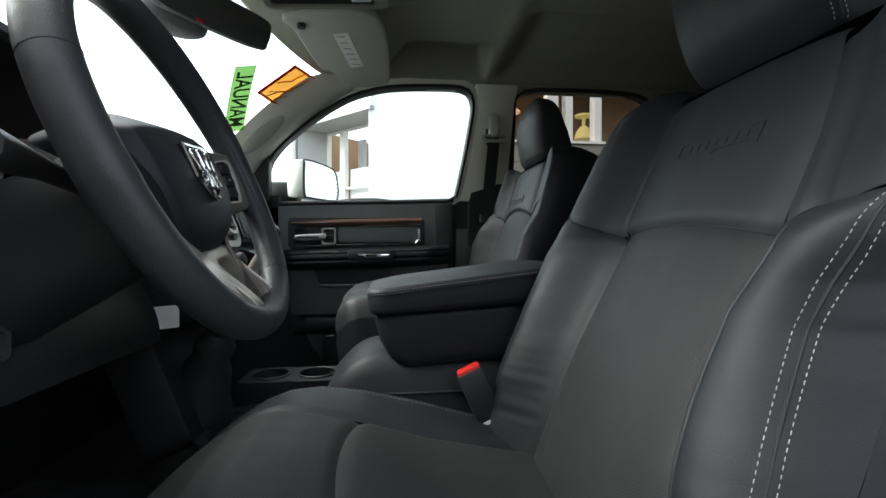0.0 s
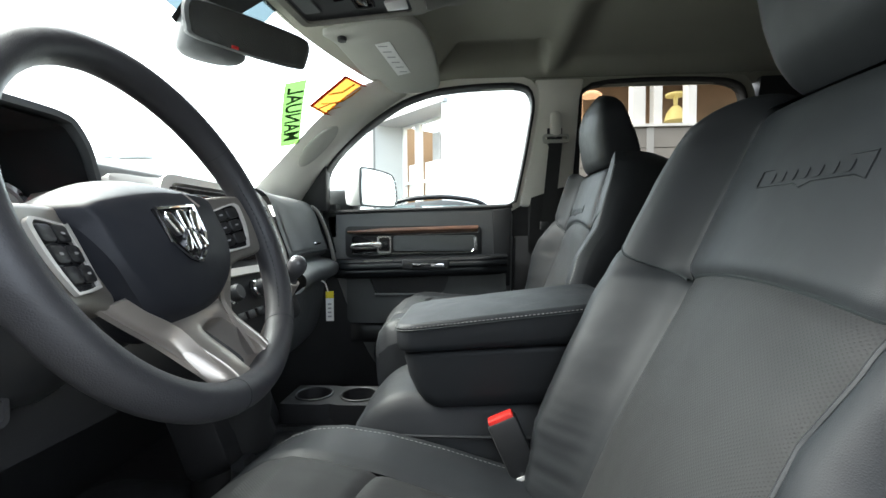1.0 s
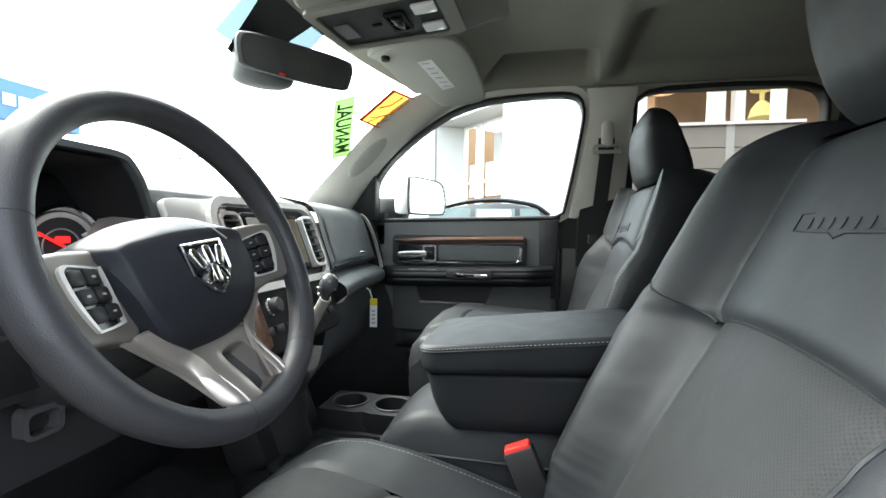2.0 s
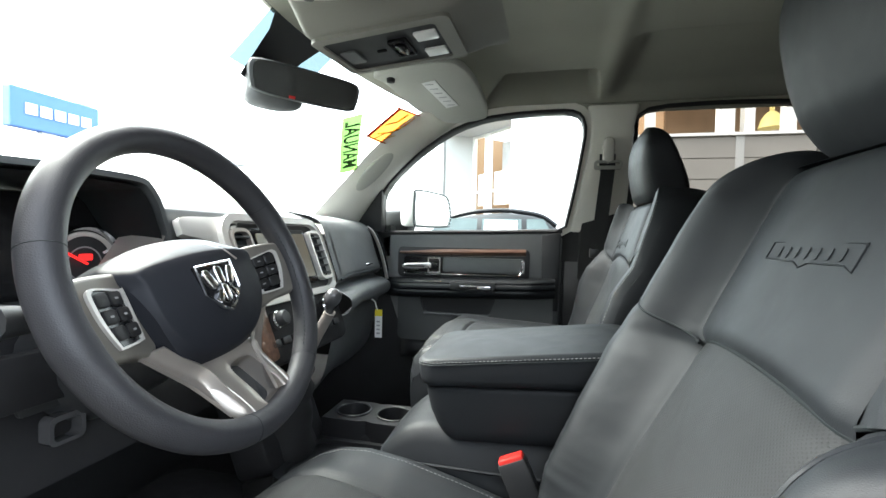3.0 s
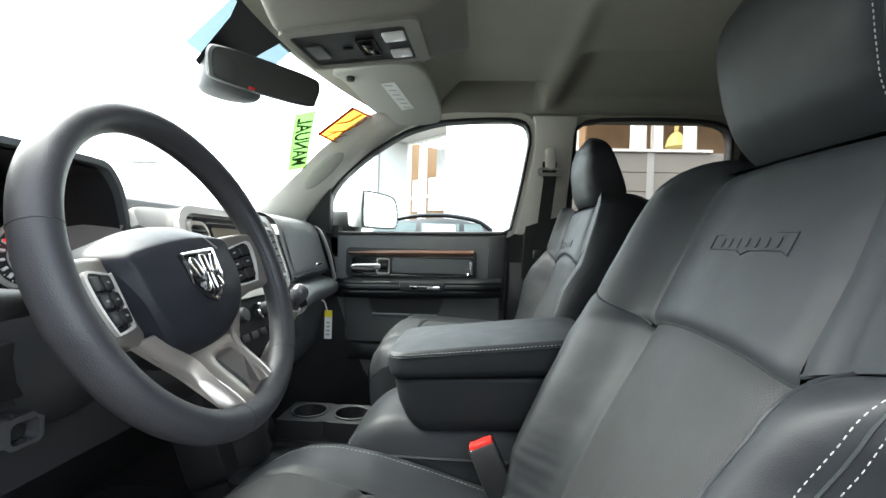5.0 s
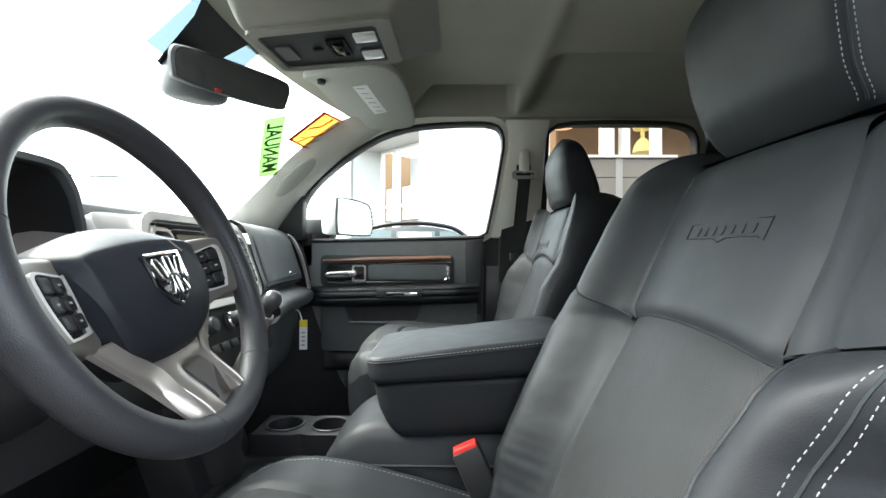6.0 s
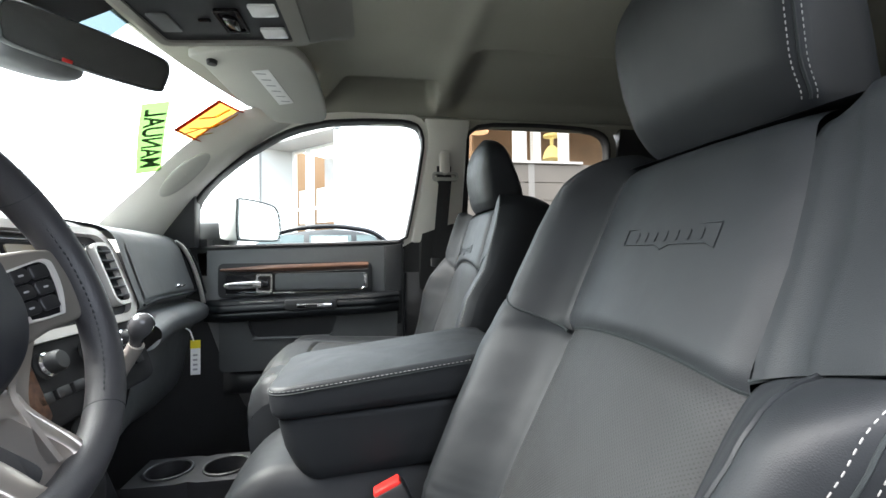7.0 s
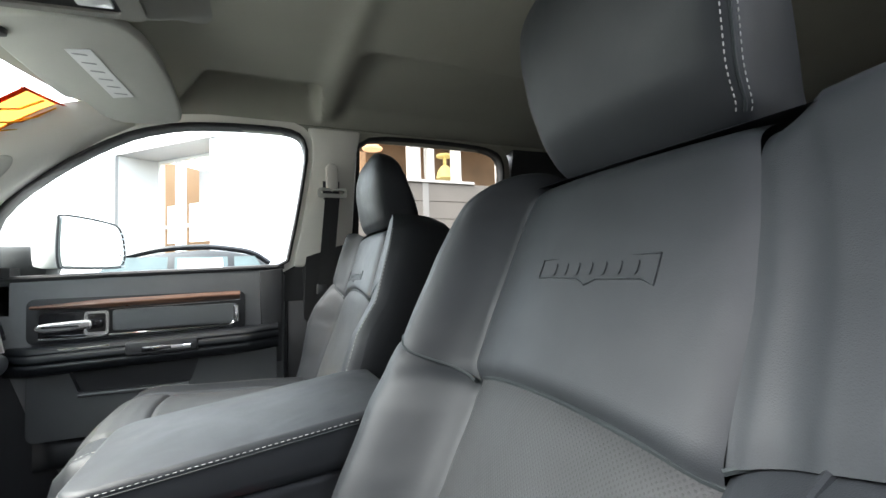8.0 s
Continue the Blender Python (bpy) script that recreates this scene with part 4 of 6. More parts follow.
outline = spline([(-0.262, 0.098, 0), (-0.266, 0.104, 0), (-0.266, 0.124, 0), (-0.260, 0.130, 0), (-0.235, 0.133, 0), (-0.19, 0.134, 0), (-0.135, 0.137, 0), (-0.120, 0.12, 0), (-0.150, 0.10, 0), (-0.172, 0.05, 0), (-0.188, 0.055, 0), (-0.20, 0.078, 0), (-0.225, 0.090, 0)], 66, closed=True)
part("satin_trim", prism([(p.x, p.y) for p in outline], lambda a, b, d: st(a, b - 0.008, d - 0.014), 0.014, 0.003), SILVER, dash, "bright satin trim panel")
part("stack_body", prism(rounded(0.36, 0.31, 0.03, 4, 0.0, -0.03), lambda a, b, d: st(a, b, d - 0.10), 0.10, 0.01), KNEE, stack)
o = rounded(0.375, 0.195, 0.05, 5, 0.0, 0.035)
i = rounded(0.345, 0.165, 0.04, 5, 0.0, 0.035)
part("stack_bezel", ring_plate(o, i, lambda a, b, d: st(a, b, d), 0.012), SILVER, stack, "bright satin bezel")
for sgn in (-1, 1):
    c = sgn * 0.140
    # only the passenger-side frame gets the paler trim with the reflection in it
    vent = part("air_vent", ring_plate(rounded(0.058, 0.13, 0.018, 4, c, 0.035), rounded(0.046, 0.115, 0.012, 4, c, 0.035), lambda a, b, d: st(a, b, d), 0.016), SILVER if sgn > 0 else SATIN, stack, "air vent with a bright frame")
    part("vent_box", prism(rounded(0.046, 0.115, 0.012, 4, c, 0.035), lambda a, b, d: st(a, b, d + 0.001), 0.003), SEAM, vent)
    for k in range(6):
        b0 = -0.012 + k * 0.0185
        part("slat", box((-0.009, -0.022, -0.0018), (0.009, 0.022, 0.0018), 0.0008, m=Matrix.Translation(st(c, b0, 0.008)) @ pose(0, 0, 0, 0, -20, 0)), DARK, vent)
part("screen_frame", prism(rounded(0.205, 0.135, 0.012, 3, 0.0, 0.035), st, 0.009, 0.002), GLOSS, stack, "gloss black screen frame")
part("screen", prism(rounded(0.182, 0.108, 0.004, 2, 0.0, 0.037), lambda a, b, d: st(a, b, d + 0.008), 0.003), SCREEN, stack, "touch screen with a film")
for a0 in (-0.10, 0.0, 0.10):
    kn = part("knob", lathe([(0.0, 0.028), (0.013, 0.027), (0.016, 0.023), (0.0165, 0.004), (0.020, 0.002), (0.020, 0.0)], Matrix.Translation(st(a0, -0.095, 0.0)) @ pose(0, 0, 0, 0, 68, 0), 20), DARK, stack)
    part("knob_ring", lathe([(0.0165, 0.006), (0.019, 0.009), (0.0165, 0.012)], Matrix.Translation(st(a0, -0.095, 0.0)) @ pose(0, 0, 0, 0, 68, 0), 20), CHROME, kn, "chrome knob ring")
for k in range(8):
    part("stack_button", prism(rounded(0.028, 0.016, 0.003, 2, -0.126 + k * 0.036, -0.14), st, 0.006, 0.001), BUTTON, stack)
part("wood_panel", prism(rounded(0.055, 0.12, 0.01, 3, -0.155, -0.11), lambda a, b, d: st(a, b, d), 0.006, 0.002), WOOD, stack, "walnut trim panel")
part("stack_base", prism(rounded(0.22, 0.26, 0.03, 4, 0.0, -0.27), lambda a, b, d: st(a, b, d - 0.20), 0.09, 0.01), KNEE, stack)

# strip and vent at the passenger end; the strip's reflection is put into its colour
endv = thing("side_air_vent", "narrow chrome-framed air vent at the dashboard end", "air vent")
edge = spline([(-0.472, 0.66, 1.590), (-0.456, 0.675, 1.572), (-0.435, 0.69, 1.52), (-0.417, 0.70, 1.45), (-0.405, 0.70, 1.395)], 20)
part("vent_strip", tube(edge, 0.014, 8, flat=0.4), SILVER, endv)
part("vent_strip_inner", tube([p + Vector((0.006, 0.012, 0.0)) for p in edge[2:-3]], 0.006, 8, flat=0.6), SEAM, endv)
for k in range(7):
    p = edge[4 + 2 * k]
    part("slat", tube([p + Vector((0.010, 0.004, 0)), p + Vector((0.008, 0.018, 0))], 0.0018, 5), DARK, endv)

# lower left of the dash: headlamp switch panel and brake release
low = part("knee_panel", grid(lambda u, v: Vector((mix(-0.46, -0.36, math.sin(u * 1.6)), mix(-0.745, -0.18, v), mix(1.45, 1.27, u))), 12, 20), KNEE, dash)
part("switch_panel", prism(rounded(0.105, 0.060, 0.01, 3, -0.525, 1.398), lambda a, b, d: Vector((-0.368 + d, a, b)), 0.02, 0.004), KNEE, low)
part("brake_release", ring_plate(rounded(0.040, 0.034, 0.008, 4, -0.480, 1.331), rounded(0.030, 0.023, 0.006, 4, -0.480, 1.330), lambda a, b, d: Vector((-0.368 + d, a, b)), 0.016), KNOBM, low, "dark brake release handle")
for k in range(2):
    part("blank_cover", prism(rounded(0.052, 0.040, 0.006, 3, -0.500 + 0.060 * k, 1.377 - 0.006 * k), lambda a, b, d: Vector((-0.364 + d, a, b)), 0.006, 0.002), DARK, low)
part("warning_label", box((-0.036, -0.001, -0.018), (0.036, 0.001, 0.018), m=pose(-0.371, -0.180, 1.305, 0, 0, 38)), PAPER, dash, "white warning label under the dashboard", smooth=False)

# ---- steering wheel ----
WC = Vector((-0.2093, -0.4252, 1.5017))
WT = radians(23)
WY = radians(1.1)
TURN = (math.cos(radians(6)), math.sin(radians(6)))
WN = Vector((math.cos(WT) * math.cos(WY), math.cos(WT) * math.sin(WY), math.sin(WT)))
WU = Vector((-math.sin(WY), math.cos(WY), 0))
WV = WN.cross(WU)


def wp(u, v, d=0.0):
    """A place on the wheel, which is turned a little anticlockwise."""
    u, v = u * TURN[0] - v * TURN[1], u * TURN[1] + v * TURN[0]
    return WC + WU * u + WV * v + WN * d


wheel = thing("steering_wheel", "black leather steering wheel with pewter spokes and airbag cover", "steering wheel")


def rim(u, v):
    a, b = 2 * math.pi * u, 2 * math.pi * v
    thick = 0.0165 + 0.0020 * max(0, math.cos(2 * (a - math.pi / 4)) if math.sin(a) > -0.2 else 0)
    R = 0.178
    r = R + thick * math.cos(b)
    return wp(r * math.cos(a), r * math.sin(a), thick * 1.08 * math.sin(b) + 0.004)


bm = grid(lambda u, v: rim(u, v), 120, 20, wrap=True)
bmesh.ops.remove_doubles(bm, verts=bm.verts, dist=1e-5)
bmesh.ops.recalc_face_normals(bm, faces=bm.faces)
rim_ob = part("rim", bm, RIM_LEATHER, wheel, "black leather wheel rim")
for ang in (160, 30, 306, 256):
    a = radians(ang)
    ring = []
    for k in range(20):
        b = 2 * math.pi * k / 20
        t = 0.0163 + 0.0020 * max(0, math.cos(2 * (a - math.pi / 4)) if math.sin(a) > -0.2 else 0)
        ring.append(wp((0.178 + t * math.cos(b)) * math.cos(a), (0.178 + t * math.cos(b)) * math.sin(a), t * 1.08 * math.sin(b) + 0.004))
    part("rim_seam", tube(ring, 0.0006, 5, closed=True), SEAM, rim_ob)
for a0, a1 in ((-50, 56),):
    line = []
    for k in range(50):
        a = radians(mix(a0, a1, k / 49))
        line.append(wp((0.178 - 0.0150) * math.cos(a), (0.178 - 0.0150) * math.sin(a), 0.0125))
    part("rim_stitching", dashes(line, 0.004, 0.003, 0.0009), SEAM, rim_ob, "black cross stitching on the rim's inside")

# airbag cover: a domed shield
RIGHT_EDGE = [(0.0, 0.064, -0.030), (0.055, 0.059, -0.030), (0.100, 0.041, -0.030), (0.096, 0.014, -0.012), (0.090, -0.020, -0.003), (0.081, -0.048, -0.007), (0.066, -0.072, -0.015), (0.036, -0.089, -0.025), (0.0, -0.095, -0.030)]
FACE_EDGE = [(0.0, 0.036, 0.0045), (0.045, 0.034, 0.0035), (0.086, 0.028, 0.0005), (0.086, 0.010, 0.0025), (0.083, -0.020, 0.0035), (0.073, -0.046, 0.0010), (0.058, -0.064, -0.0030), (0.030, -0.077, -0.0060), (0.0, -0.081, -0.0070)]


def both_sides(half):
    return half + [(-a, b, d) for a, b, d in half[-2:0:-1]]


bag_edge, bag_face = [spline(both_sides(q), 128, closed=True) for q in (RIGHT_EDGE, FACE_EDGE)]
BAG_ROWS = [("e", 1.0, -0.040), ("e", 1.0, -0.004), ("e", 0.993, -0.0008), ("m", 0.06, 0.0), ("m", 0.30, 0.0006), ("m", 0.6, 0.0010), ("m", 0.85, 0.0008), ("m", 0.97, 0.0002), ("f", 0.97, 0.0005), ("f", 0.8, 0.0), ("f", 0.55, 0.0), ("f", 0.28, 0.0), ("f", 0.0, 0.0)]


def airbag(u, v):
    """The cover: a skirt, a bevel all round that is widest at its top, and a slightly domed face."""
    k = round(u * len(bag_edge)) % len(bag_edge)
    e, f = bag_edge[k], bag_face[k]
    kind, t, add = BAG_ROWS[round(v * (len(BAG_ROWS) - 1))]
    if kind == "e":
        return wp(e.x * t, e.y * t, e.z + add)
    if kind == "m":
        p = e.lerp(f, t)
        return wp(p.x, p.y, p.z + add)
    c = Vector((0.0, -0.012, 0.0105))
    return wp(c.x + (f.x - c.x) * t, c.y + (f.y - c.y) * t, c.z + (f.z - c.z) * t ** 2.2 + add)


cover = part("airbag_cover", grid(airbag, len(bag_edge), len(BAG_ROWS) - 1, wrap=True), AIRBAG, wheel, "blue-black domed airbag cover with bevelled edge")
# thin pale rod from the cover's top edge onto its face
part("cover_line", tube([wp(a, b, d) for a, b, d in ((0.020, 0.060, -0.0275), (0.031, 0.046, -0.010), (0.040, 0.033, 0.0040), (0.052, 0.018, 0.0066))], 0.0016, 6), SATIN, cover, "pale satin line on the cover")
# plain bright emblem
em = part("emblem", prism([(-0.031, 0.026), (0.031, 0.026), (0.029, -0.008), (0.012, -0.028), (0.0, -0.034), (-0.012, -0.028), (-0.029, -0.008)], lambda a, b, d: wp(a, b - 0.008, 0.0075 + d), 0.004, 0.001), GLOSS, wheel, "plain shield emblem, chrome on black")
part("emblem_rim", tube([wp(a, b - 0.008, 0.0120) for a, b in ((-0.030, 0.025), (0.030, 0.025), (0.028, -0.008), (0.012, -0.027), (0.0, -0.033), (-0.012, -0.027), (-0.028, -0.008))], 0.0022, 6, closed=True), CHROME, em, "chrome rim")
for a, b, w, h, r in ((-0.017, 0.008, 0.011, 0.026, 24), (0.017, 0.008, 0.011, 0.026, -24), (0.0, 0.010, 0.012, 0.024, 0), (0.0, -0.012, 0.010, 0.022, 0), (-0.012, -0.014, 0.008, 0.016, -30), (0.012, -0.014, 0.008, 0.016, 30)):
    R = Matrix.Rotation(radians(r), 2)
    poly = [tuple(R @ Vector(p) + Vector((a, b))) for p in rounded(w, h, 0.005, 4)]
    part("emblem_relief", prism(poly, lambda p, q, d: wp(p, q - 0.008, 0.0105 + d), 0.006, 0.0025, 3), CHROME, em, "chrome relief")


def sd(a):
    """The side spokes fall away from the airbag cover to the rim."""
    return -0.0095 + 0.33 * (abs(a) - 0.12)


def radial(poly, c, n):
    """An outline read off at even angles about a point inside it."""
    out = []
    for k in range(n):
        d = Vector((math.cos(2 * math.pi * k / n), math.sin(2 * math.pi * k / n)))
        best = 0.0
        for p, q in zip(poly, poly[1:] + poly[:1]):
            e = Vector((q[0] - p[0], q[1] - p[1]))
            w = Vector((p[0] - c[0], p[1] - c[1]))
            den = d.x * e.y - d.y * e.x
            if abs(den) < 1e-12:
                continue
            r, f = (w.x * e.y - w.y * e.x) / den, (w.x * d.y - w.y * d.x) / den
            if 0 <= f <= 1 and r > best:
                best = r
        out.append((c[0] + d.x * best, c[1] + d.y * best))
    return out


def closed_line(pts, n):
    return [(p.x, p.y) for p in spline([(a, b, 0) for a, b in pts], n, closed=True)]


for sgn in (-1, 1):
    # side spoke with its switch panel
    arm = closed_line([(0.070, 0.030), (0.105, 0.036), (0.150, 0.033), (0.170, 0.022), (0.172, -0.020), (0.158, -0.048), (0.125, -0.050), (0.085, -0.054), (0.072, -0.02)], 54)
    spoke = part("spoke", prism([(sgn * a, b) for a, b in arm], lambda a, b, d: wp(a, b, d - 0.022 + sd(a)), 0.022, 0.006, 3), PEWTER, wheel, "pewter side spoke")
    w0, w1 = 0.099, 0.149
    pad = [(w0, 0.014), (w0 + 0.006, 0.017), (w1 - 0.012, 0.021), (w1 - 0.003, 0.019), (w1, 0.012), (w1 - 0.003, -0.012), (w1 - 0.012, -0.036), (w1 - 0.018, -0.039), (w0 + 0.004, -0.037), (w0, -0.031)]
    pad = closed_line(pad, 40)
    cx = (w0 + w1) / 2
    inner = [(sgn * ((a - cx) * 0.80 + cx), (b + 0.009) * 0.93 - 0.009) for a, b in pad]
    pad = [(sgn * a, b) for a, b in pad]
    part("switch_bezel", ring_plate(pad, inner, lambda a, b, d: wp(a, b, d + 0.0005 + sd(a)), 0.004), SILVER, spoke, "bright bezel round the wheel switches")
    part("switch_plate", prism(inner, lambda a, b, d: wp(a, b, d + 0.0005 + sd(a)), 0.002), GLOSS, spoke)
    bw = (w1 - w0) * 0.34
    for k in range(3):
        for q in range(2):
            a0, b0 = sgn * (cx - bw * 0.56 + q * bw * 1.12 - 0.003 * k), 0.009 - k * 0.0165
            bt = part("switch", prism(rounded(bw, 0.0140, 0.003, 2, a0, b0), lambda a, b, d: wp(a, b, d + 0.0015 + sd(a)), 0.0035, 0.001), BUTTON, spoke)
            if (k + q) % 2 == 0 or k == 1:
                part("icon", prism(rounded(bw * 0.28, 0.0020, 0.0006, 1, a0, b0), lambda a, b, d: wp(a, b, d + 0.0051 + sd(a)), 0.0004), ICON, bt)
    # sloped web between the side spoke and the lower spoke
    edge_a = spline([(0.082, -0.050, -0.014), (0.066, -0.068, -0.014), (0.045, -0.090, -0.012), (0.038, -0.115, -0.006), (0.032, -0.155, 0.002)], 24)
    edge_b = spline([(0.112, -0.050, -0.020), (0.090, -0.074, -0.022), (0.068, -0.100, -0.022), (0.054, -0.126, -0.018), (0.045, -0.152, -0.010)], 24)

    def web(u, v):
        k = round(v * (len(edge_a) - 1))
        p = edge_a[k].lerp(edge_b[k], u)
        return wp(sgn * p.x, p.y, p.z - 0.006 * math.sin(math.pi * u))
    part("spoke_web", slab(web, 8, len(edge_a) - 1, 0.004), SPOKE, wheel, "sloped pewter web between the spokes")


def lift(b):
    """The lower spoke rises from behind the airbag cover to the rim."""
    return -0.016 + 0.024 * smooth(-0.085, -0.165, b)


# lower spoke: a pewter frame round one deep opening
LOW_OUT = closed_line([(-0.052, -0.082), (0.0, -0.080), (0.058, -0.082), (0.060, -0.100), (0.060, -0.130), (0.064, -0.156), (0.050, -0.168), (0.0, -0.173), (-0.034, -0.168), (-0.044, -0.158), (-0.050, -0.130), (-0.056, -0.100)], 96)
LOW_IN = closed_line([(-0.010, -0.106), (-0.002, -0.101), (0.010, -0.100), (0.026, -0.102), (0.032, -0.108), (0.036, -0.130), (0.040, -0.152), (0.036, -0.160), (0.022, -0.165), (0.006, -0.165), (-0.004, -0.158), (-0.008, -0.132)], 96)
LOW_C = (0.014, -0.134)
LOW_OUT, LOW_IN = [radial(q, LOW_C, 120) for q in (LOW_OUT, LOW_IN)]
RIDGE = [0.0, 0.10, 0.30, 0.62, 0.80, 0.93, 1.0]


def low_plate(u, v):
    """From the opening's lip outwards; the outer third falls away past a crease."""
    k = round(u * 120) % 120
    a, b = LOW_IN[k]
    p, q = LOW_OUT[k]
    t = RIDGE[round(v * 6)]
    drop = (0.0022, 0.0004, 0.0, 0.0, 0.003, 0.008, 0.013)[round(v * 6)]
    return wp(a + (p - a) * t, b + (q - b) * t, lift(b + (q - b) * t) - drop)


bm = grid(low_plate, 120, 6, wrap=True)
bmesh.ops.recalc_face_normals(bm, faces=bm.faces)
lower = part("lower_spoke", bm, SPOKE, wheel, "pewter lower spoke with an opening")


def low_wall(u, v):
    k = round(u * 120) % 120
    a, b = LOW_IN[k]
    t = (0.0, 0.3, 0.7, 1.0)[round(v * 3)]
    sh = 1 - 0.14 * t
    return wp(LOW_C[0] + (a - LOW_C[0]) * sh, LOW_C[1] + (b - LOW_C[1]) * sh - 0.004 * t, lift(b) - 0.0022 - 0.030 * t)


part("opening_wall", grid(low_wall, 120, 3, wrap=True), SPOKE, lower, "smooth pewter wall of the opening")
part("opening_floor", prism([(LOW_C[0] + (a - LOW_C[0]) * 0.9, LOW_C[1] + (b - LOW_C[1]) * 0.9) for a, b in LOW_IN], lambda a, b, d: wp(a, b - 0.003, lift(b) - 0.026 - d), 0.003), DARK, lower, "dark bottom of the opening", smooth=False)
# paler rods drawn as the highlights along the spoke's creases
for a0, a1 in (((-0.040, -0.100), (-0.028, -0.160)), ((0.0455, -0.104), (0.050, -0.156))):
    part("spoke_glint", tube([wp(mix(a0[0], a1[0], t), mix(a0[1], a1[1], t), lift(mix(a0[1], a1[1], t)) - 0.0005) for t in np.linspace(0, 1, 14)], lambda t: 0.0008 + 0.0012 * t, 8), SATIN, lower, "paler rod as the lit edge of the spoke")
col = part("column_shroud", tube([wp(0, -0.01, -0.025), wp(0, -0.02, -0.10), wp(0, -0.03, -0.22)], lambda t: 0.062 + 0.014 * t, 20), DARK, wheel, "black steering column shroud")
part("stalk", tube([wp(-0.05, 0.0, -0.07), wp(-0.12, 0.012, -0.06), wp(-0.185, 0.02, -0.05)], lambda t: 0.008 + 0.007 * smooth(0.4, 0.8, t), 10), DARK, col, "black control stalk")

# ---- gear lever ----
gear = thing("gear_lever", "manual gear lever with black ball knob and boot", "gear lever")
path = spline([(-0.40, 0.02, 0.98), (-0.37, 0.0, 1.15), (-0.30, -0.05, 1.30), (-0.225, -0.095, 1.41)], 20)
part("lever", tube(path, 0.011, 10), SATIN, gear)
part("knob", lathe([(0.78 * r, 0.78 * h) for r, h in ((0.0, 0.031), (0.006, 0.0305), (0.012, 0.028), (0.017, 0.023), (0.0205, 0.015), (0.0215, 0.007), (0.020, -0.003), (0.016, -0.013), (0.012, -0.022), (0.0105, -0.04))], Matrix.Translation((-0.216, -0.104, 1.434)) @ pose(0, 0, 0, 20, 25, 0), 24), KNOBM, gear, "glossy black ball knob")
part("boot", tube(path[:12], lambda t: 0.085 - 0.065 * t + 0.006 * math.sin(t * 40), 18), RUBBER, gear, "pleated black rubber boot")

# ---- passenger door ----
door = thing("passenger_door", "closed front passenger door with black vinyl, walnut and chrome trim", "car door")
DP = [(-0.455, 1.565), (-0.25, 1.574), (0.0, 1.580), (0.228, 1.585), (0.240, 1.56), (0.232, 1.30), (0.228, 0.93), (-0.22, 0.93), (-0.30, 1.05), (-0.36, 1.18), (-0.42, 1.35)]
yd = lambda off: (lambda a, b, d: Vector((a, 0.742 - off - d, b)))
part("panel", prism(DP, lambda a, b, d: Vector((a, 0.745 + d, b)), 0.06, 0.012), DOORP, door)
part("window_sill_trim", tube([(-0.44, 0.752, 1.569), (-0.2, 0.752, 1.576), (0.05, 0.752, 1.582), (0.236, 0.752, 1.588)], 0.009, 8), DARK, door)
part("edge_panel", prism([(0.165, 1.575), (0.232, 1.582), (0.226, 1.30), (0.17, 1.30)], yd(-0.006), 0.010, 0.004), DARK, door)
part("sail_panel", prism([(-0.540, 1.57), (-0.532, 1.618), (-0.497, 1.680), (-0.462, 1.714), (-0.428, 1.740), (-0.432, 1.64), (-0.434, 1.572)], lambda a, b, d: Vector((a, 0.708 + d - 0.10 * (b - 1.57), b)), 0.05, 0.006), DARK, door, "black plastic mirror corner panel")
part("window_frame", ring_plate(grow(WIN, 0.030), WIN, on_side(1, -0.004), 0.04), TRIM, door, "light grey window frame")
part("window_channel", ring_plate(grow(WIN, 0.007), grow(WIN, -0.001), on_side(1, -0.003), 0.046), RUBBER, door, "black rubber glass channel")
part("window_seal", tube(seal_line(grow(WIN, 0.004), 1, -0.006), 0.0052, 8, closed=True), RUBBER, door, "black rubber window seal")
part("trim_recess", prism(rounded(0.50, 0.115, 0.018, 4, -0.125, 1.462), yd(0.0), 0.003, 0.001), DARK, door)
part("wood_trim", grid(lambda u, v: Vector((mix(-0.362, 0.112, u), 0.728 - 0.012 * math.sin(math.pi * v), 1.497 + 0.011 * u + mix(-0.010, 0.012, v) * (0.45 + 0.55 * smooth(0.0, 0.35, u)))), 40, 8), WOOD, door, "walnut trim strip")
part("wood_edge", tube([(-0.20, 0.722, 1.486), (-0.05, 0.722, 1.490), (0.112, 0.722, 1.495)], 0.0022, 6), CHROME, door, "chrome line")
part("insert_pad", prism(rounded(0.30, 0.056, 0.010, 3, -0.045, 1.456), yd(0.002), 0.012, 0.004), DASH, door)
part("chrome_line", tube(spline([(-0.20, 0.722, 1.419), (-0.05, 0.722, 1.421), (0.07, 0.722, 1.423), (0.092, 0.722, 1.428), (0.098, 0.722, 1.445), (0.098, 0.722, 1.478)], 24), 0.0032, 6), CHROME, door, "chrome line")
part("pull_pad", prism(rounded(0.012, 0.05, 0.004, 3, 0.104, 1.455), yd(0.010), 0.016, 0.004), CHROME, door, "chrome end of the trim")
cup = part("handle_cup", prism(rounded(0.145, 0.070, 0.012, 4, -0.278, 1.448), yd(0.001), 0.004, 0.001), GLOSS, door)
part("door_handle", prism(closed_line([(-0.350, 1.440), (-0.330, 1.434), (-0.262, 1.437), (-0.236, 1.441), (-0.236, 1.460), (-0.262, 1.462), (-0.330, 1.458), (-0.350, 1.452)], 40), yd(0.012), 0.016, 0.006, 3), BRIGHT, door, "chrome door handle")
part("handle_groove", box((-0.336, 0.7125, 1.4455), (-0.262, 0.7145, 1.4500), 0.0008), GLOSS, door)
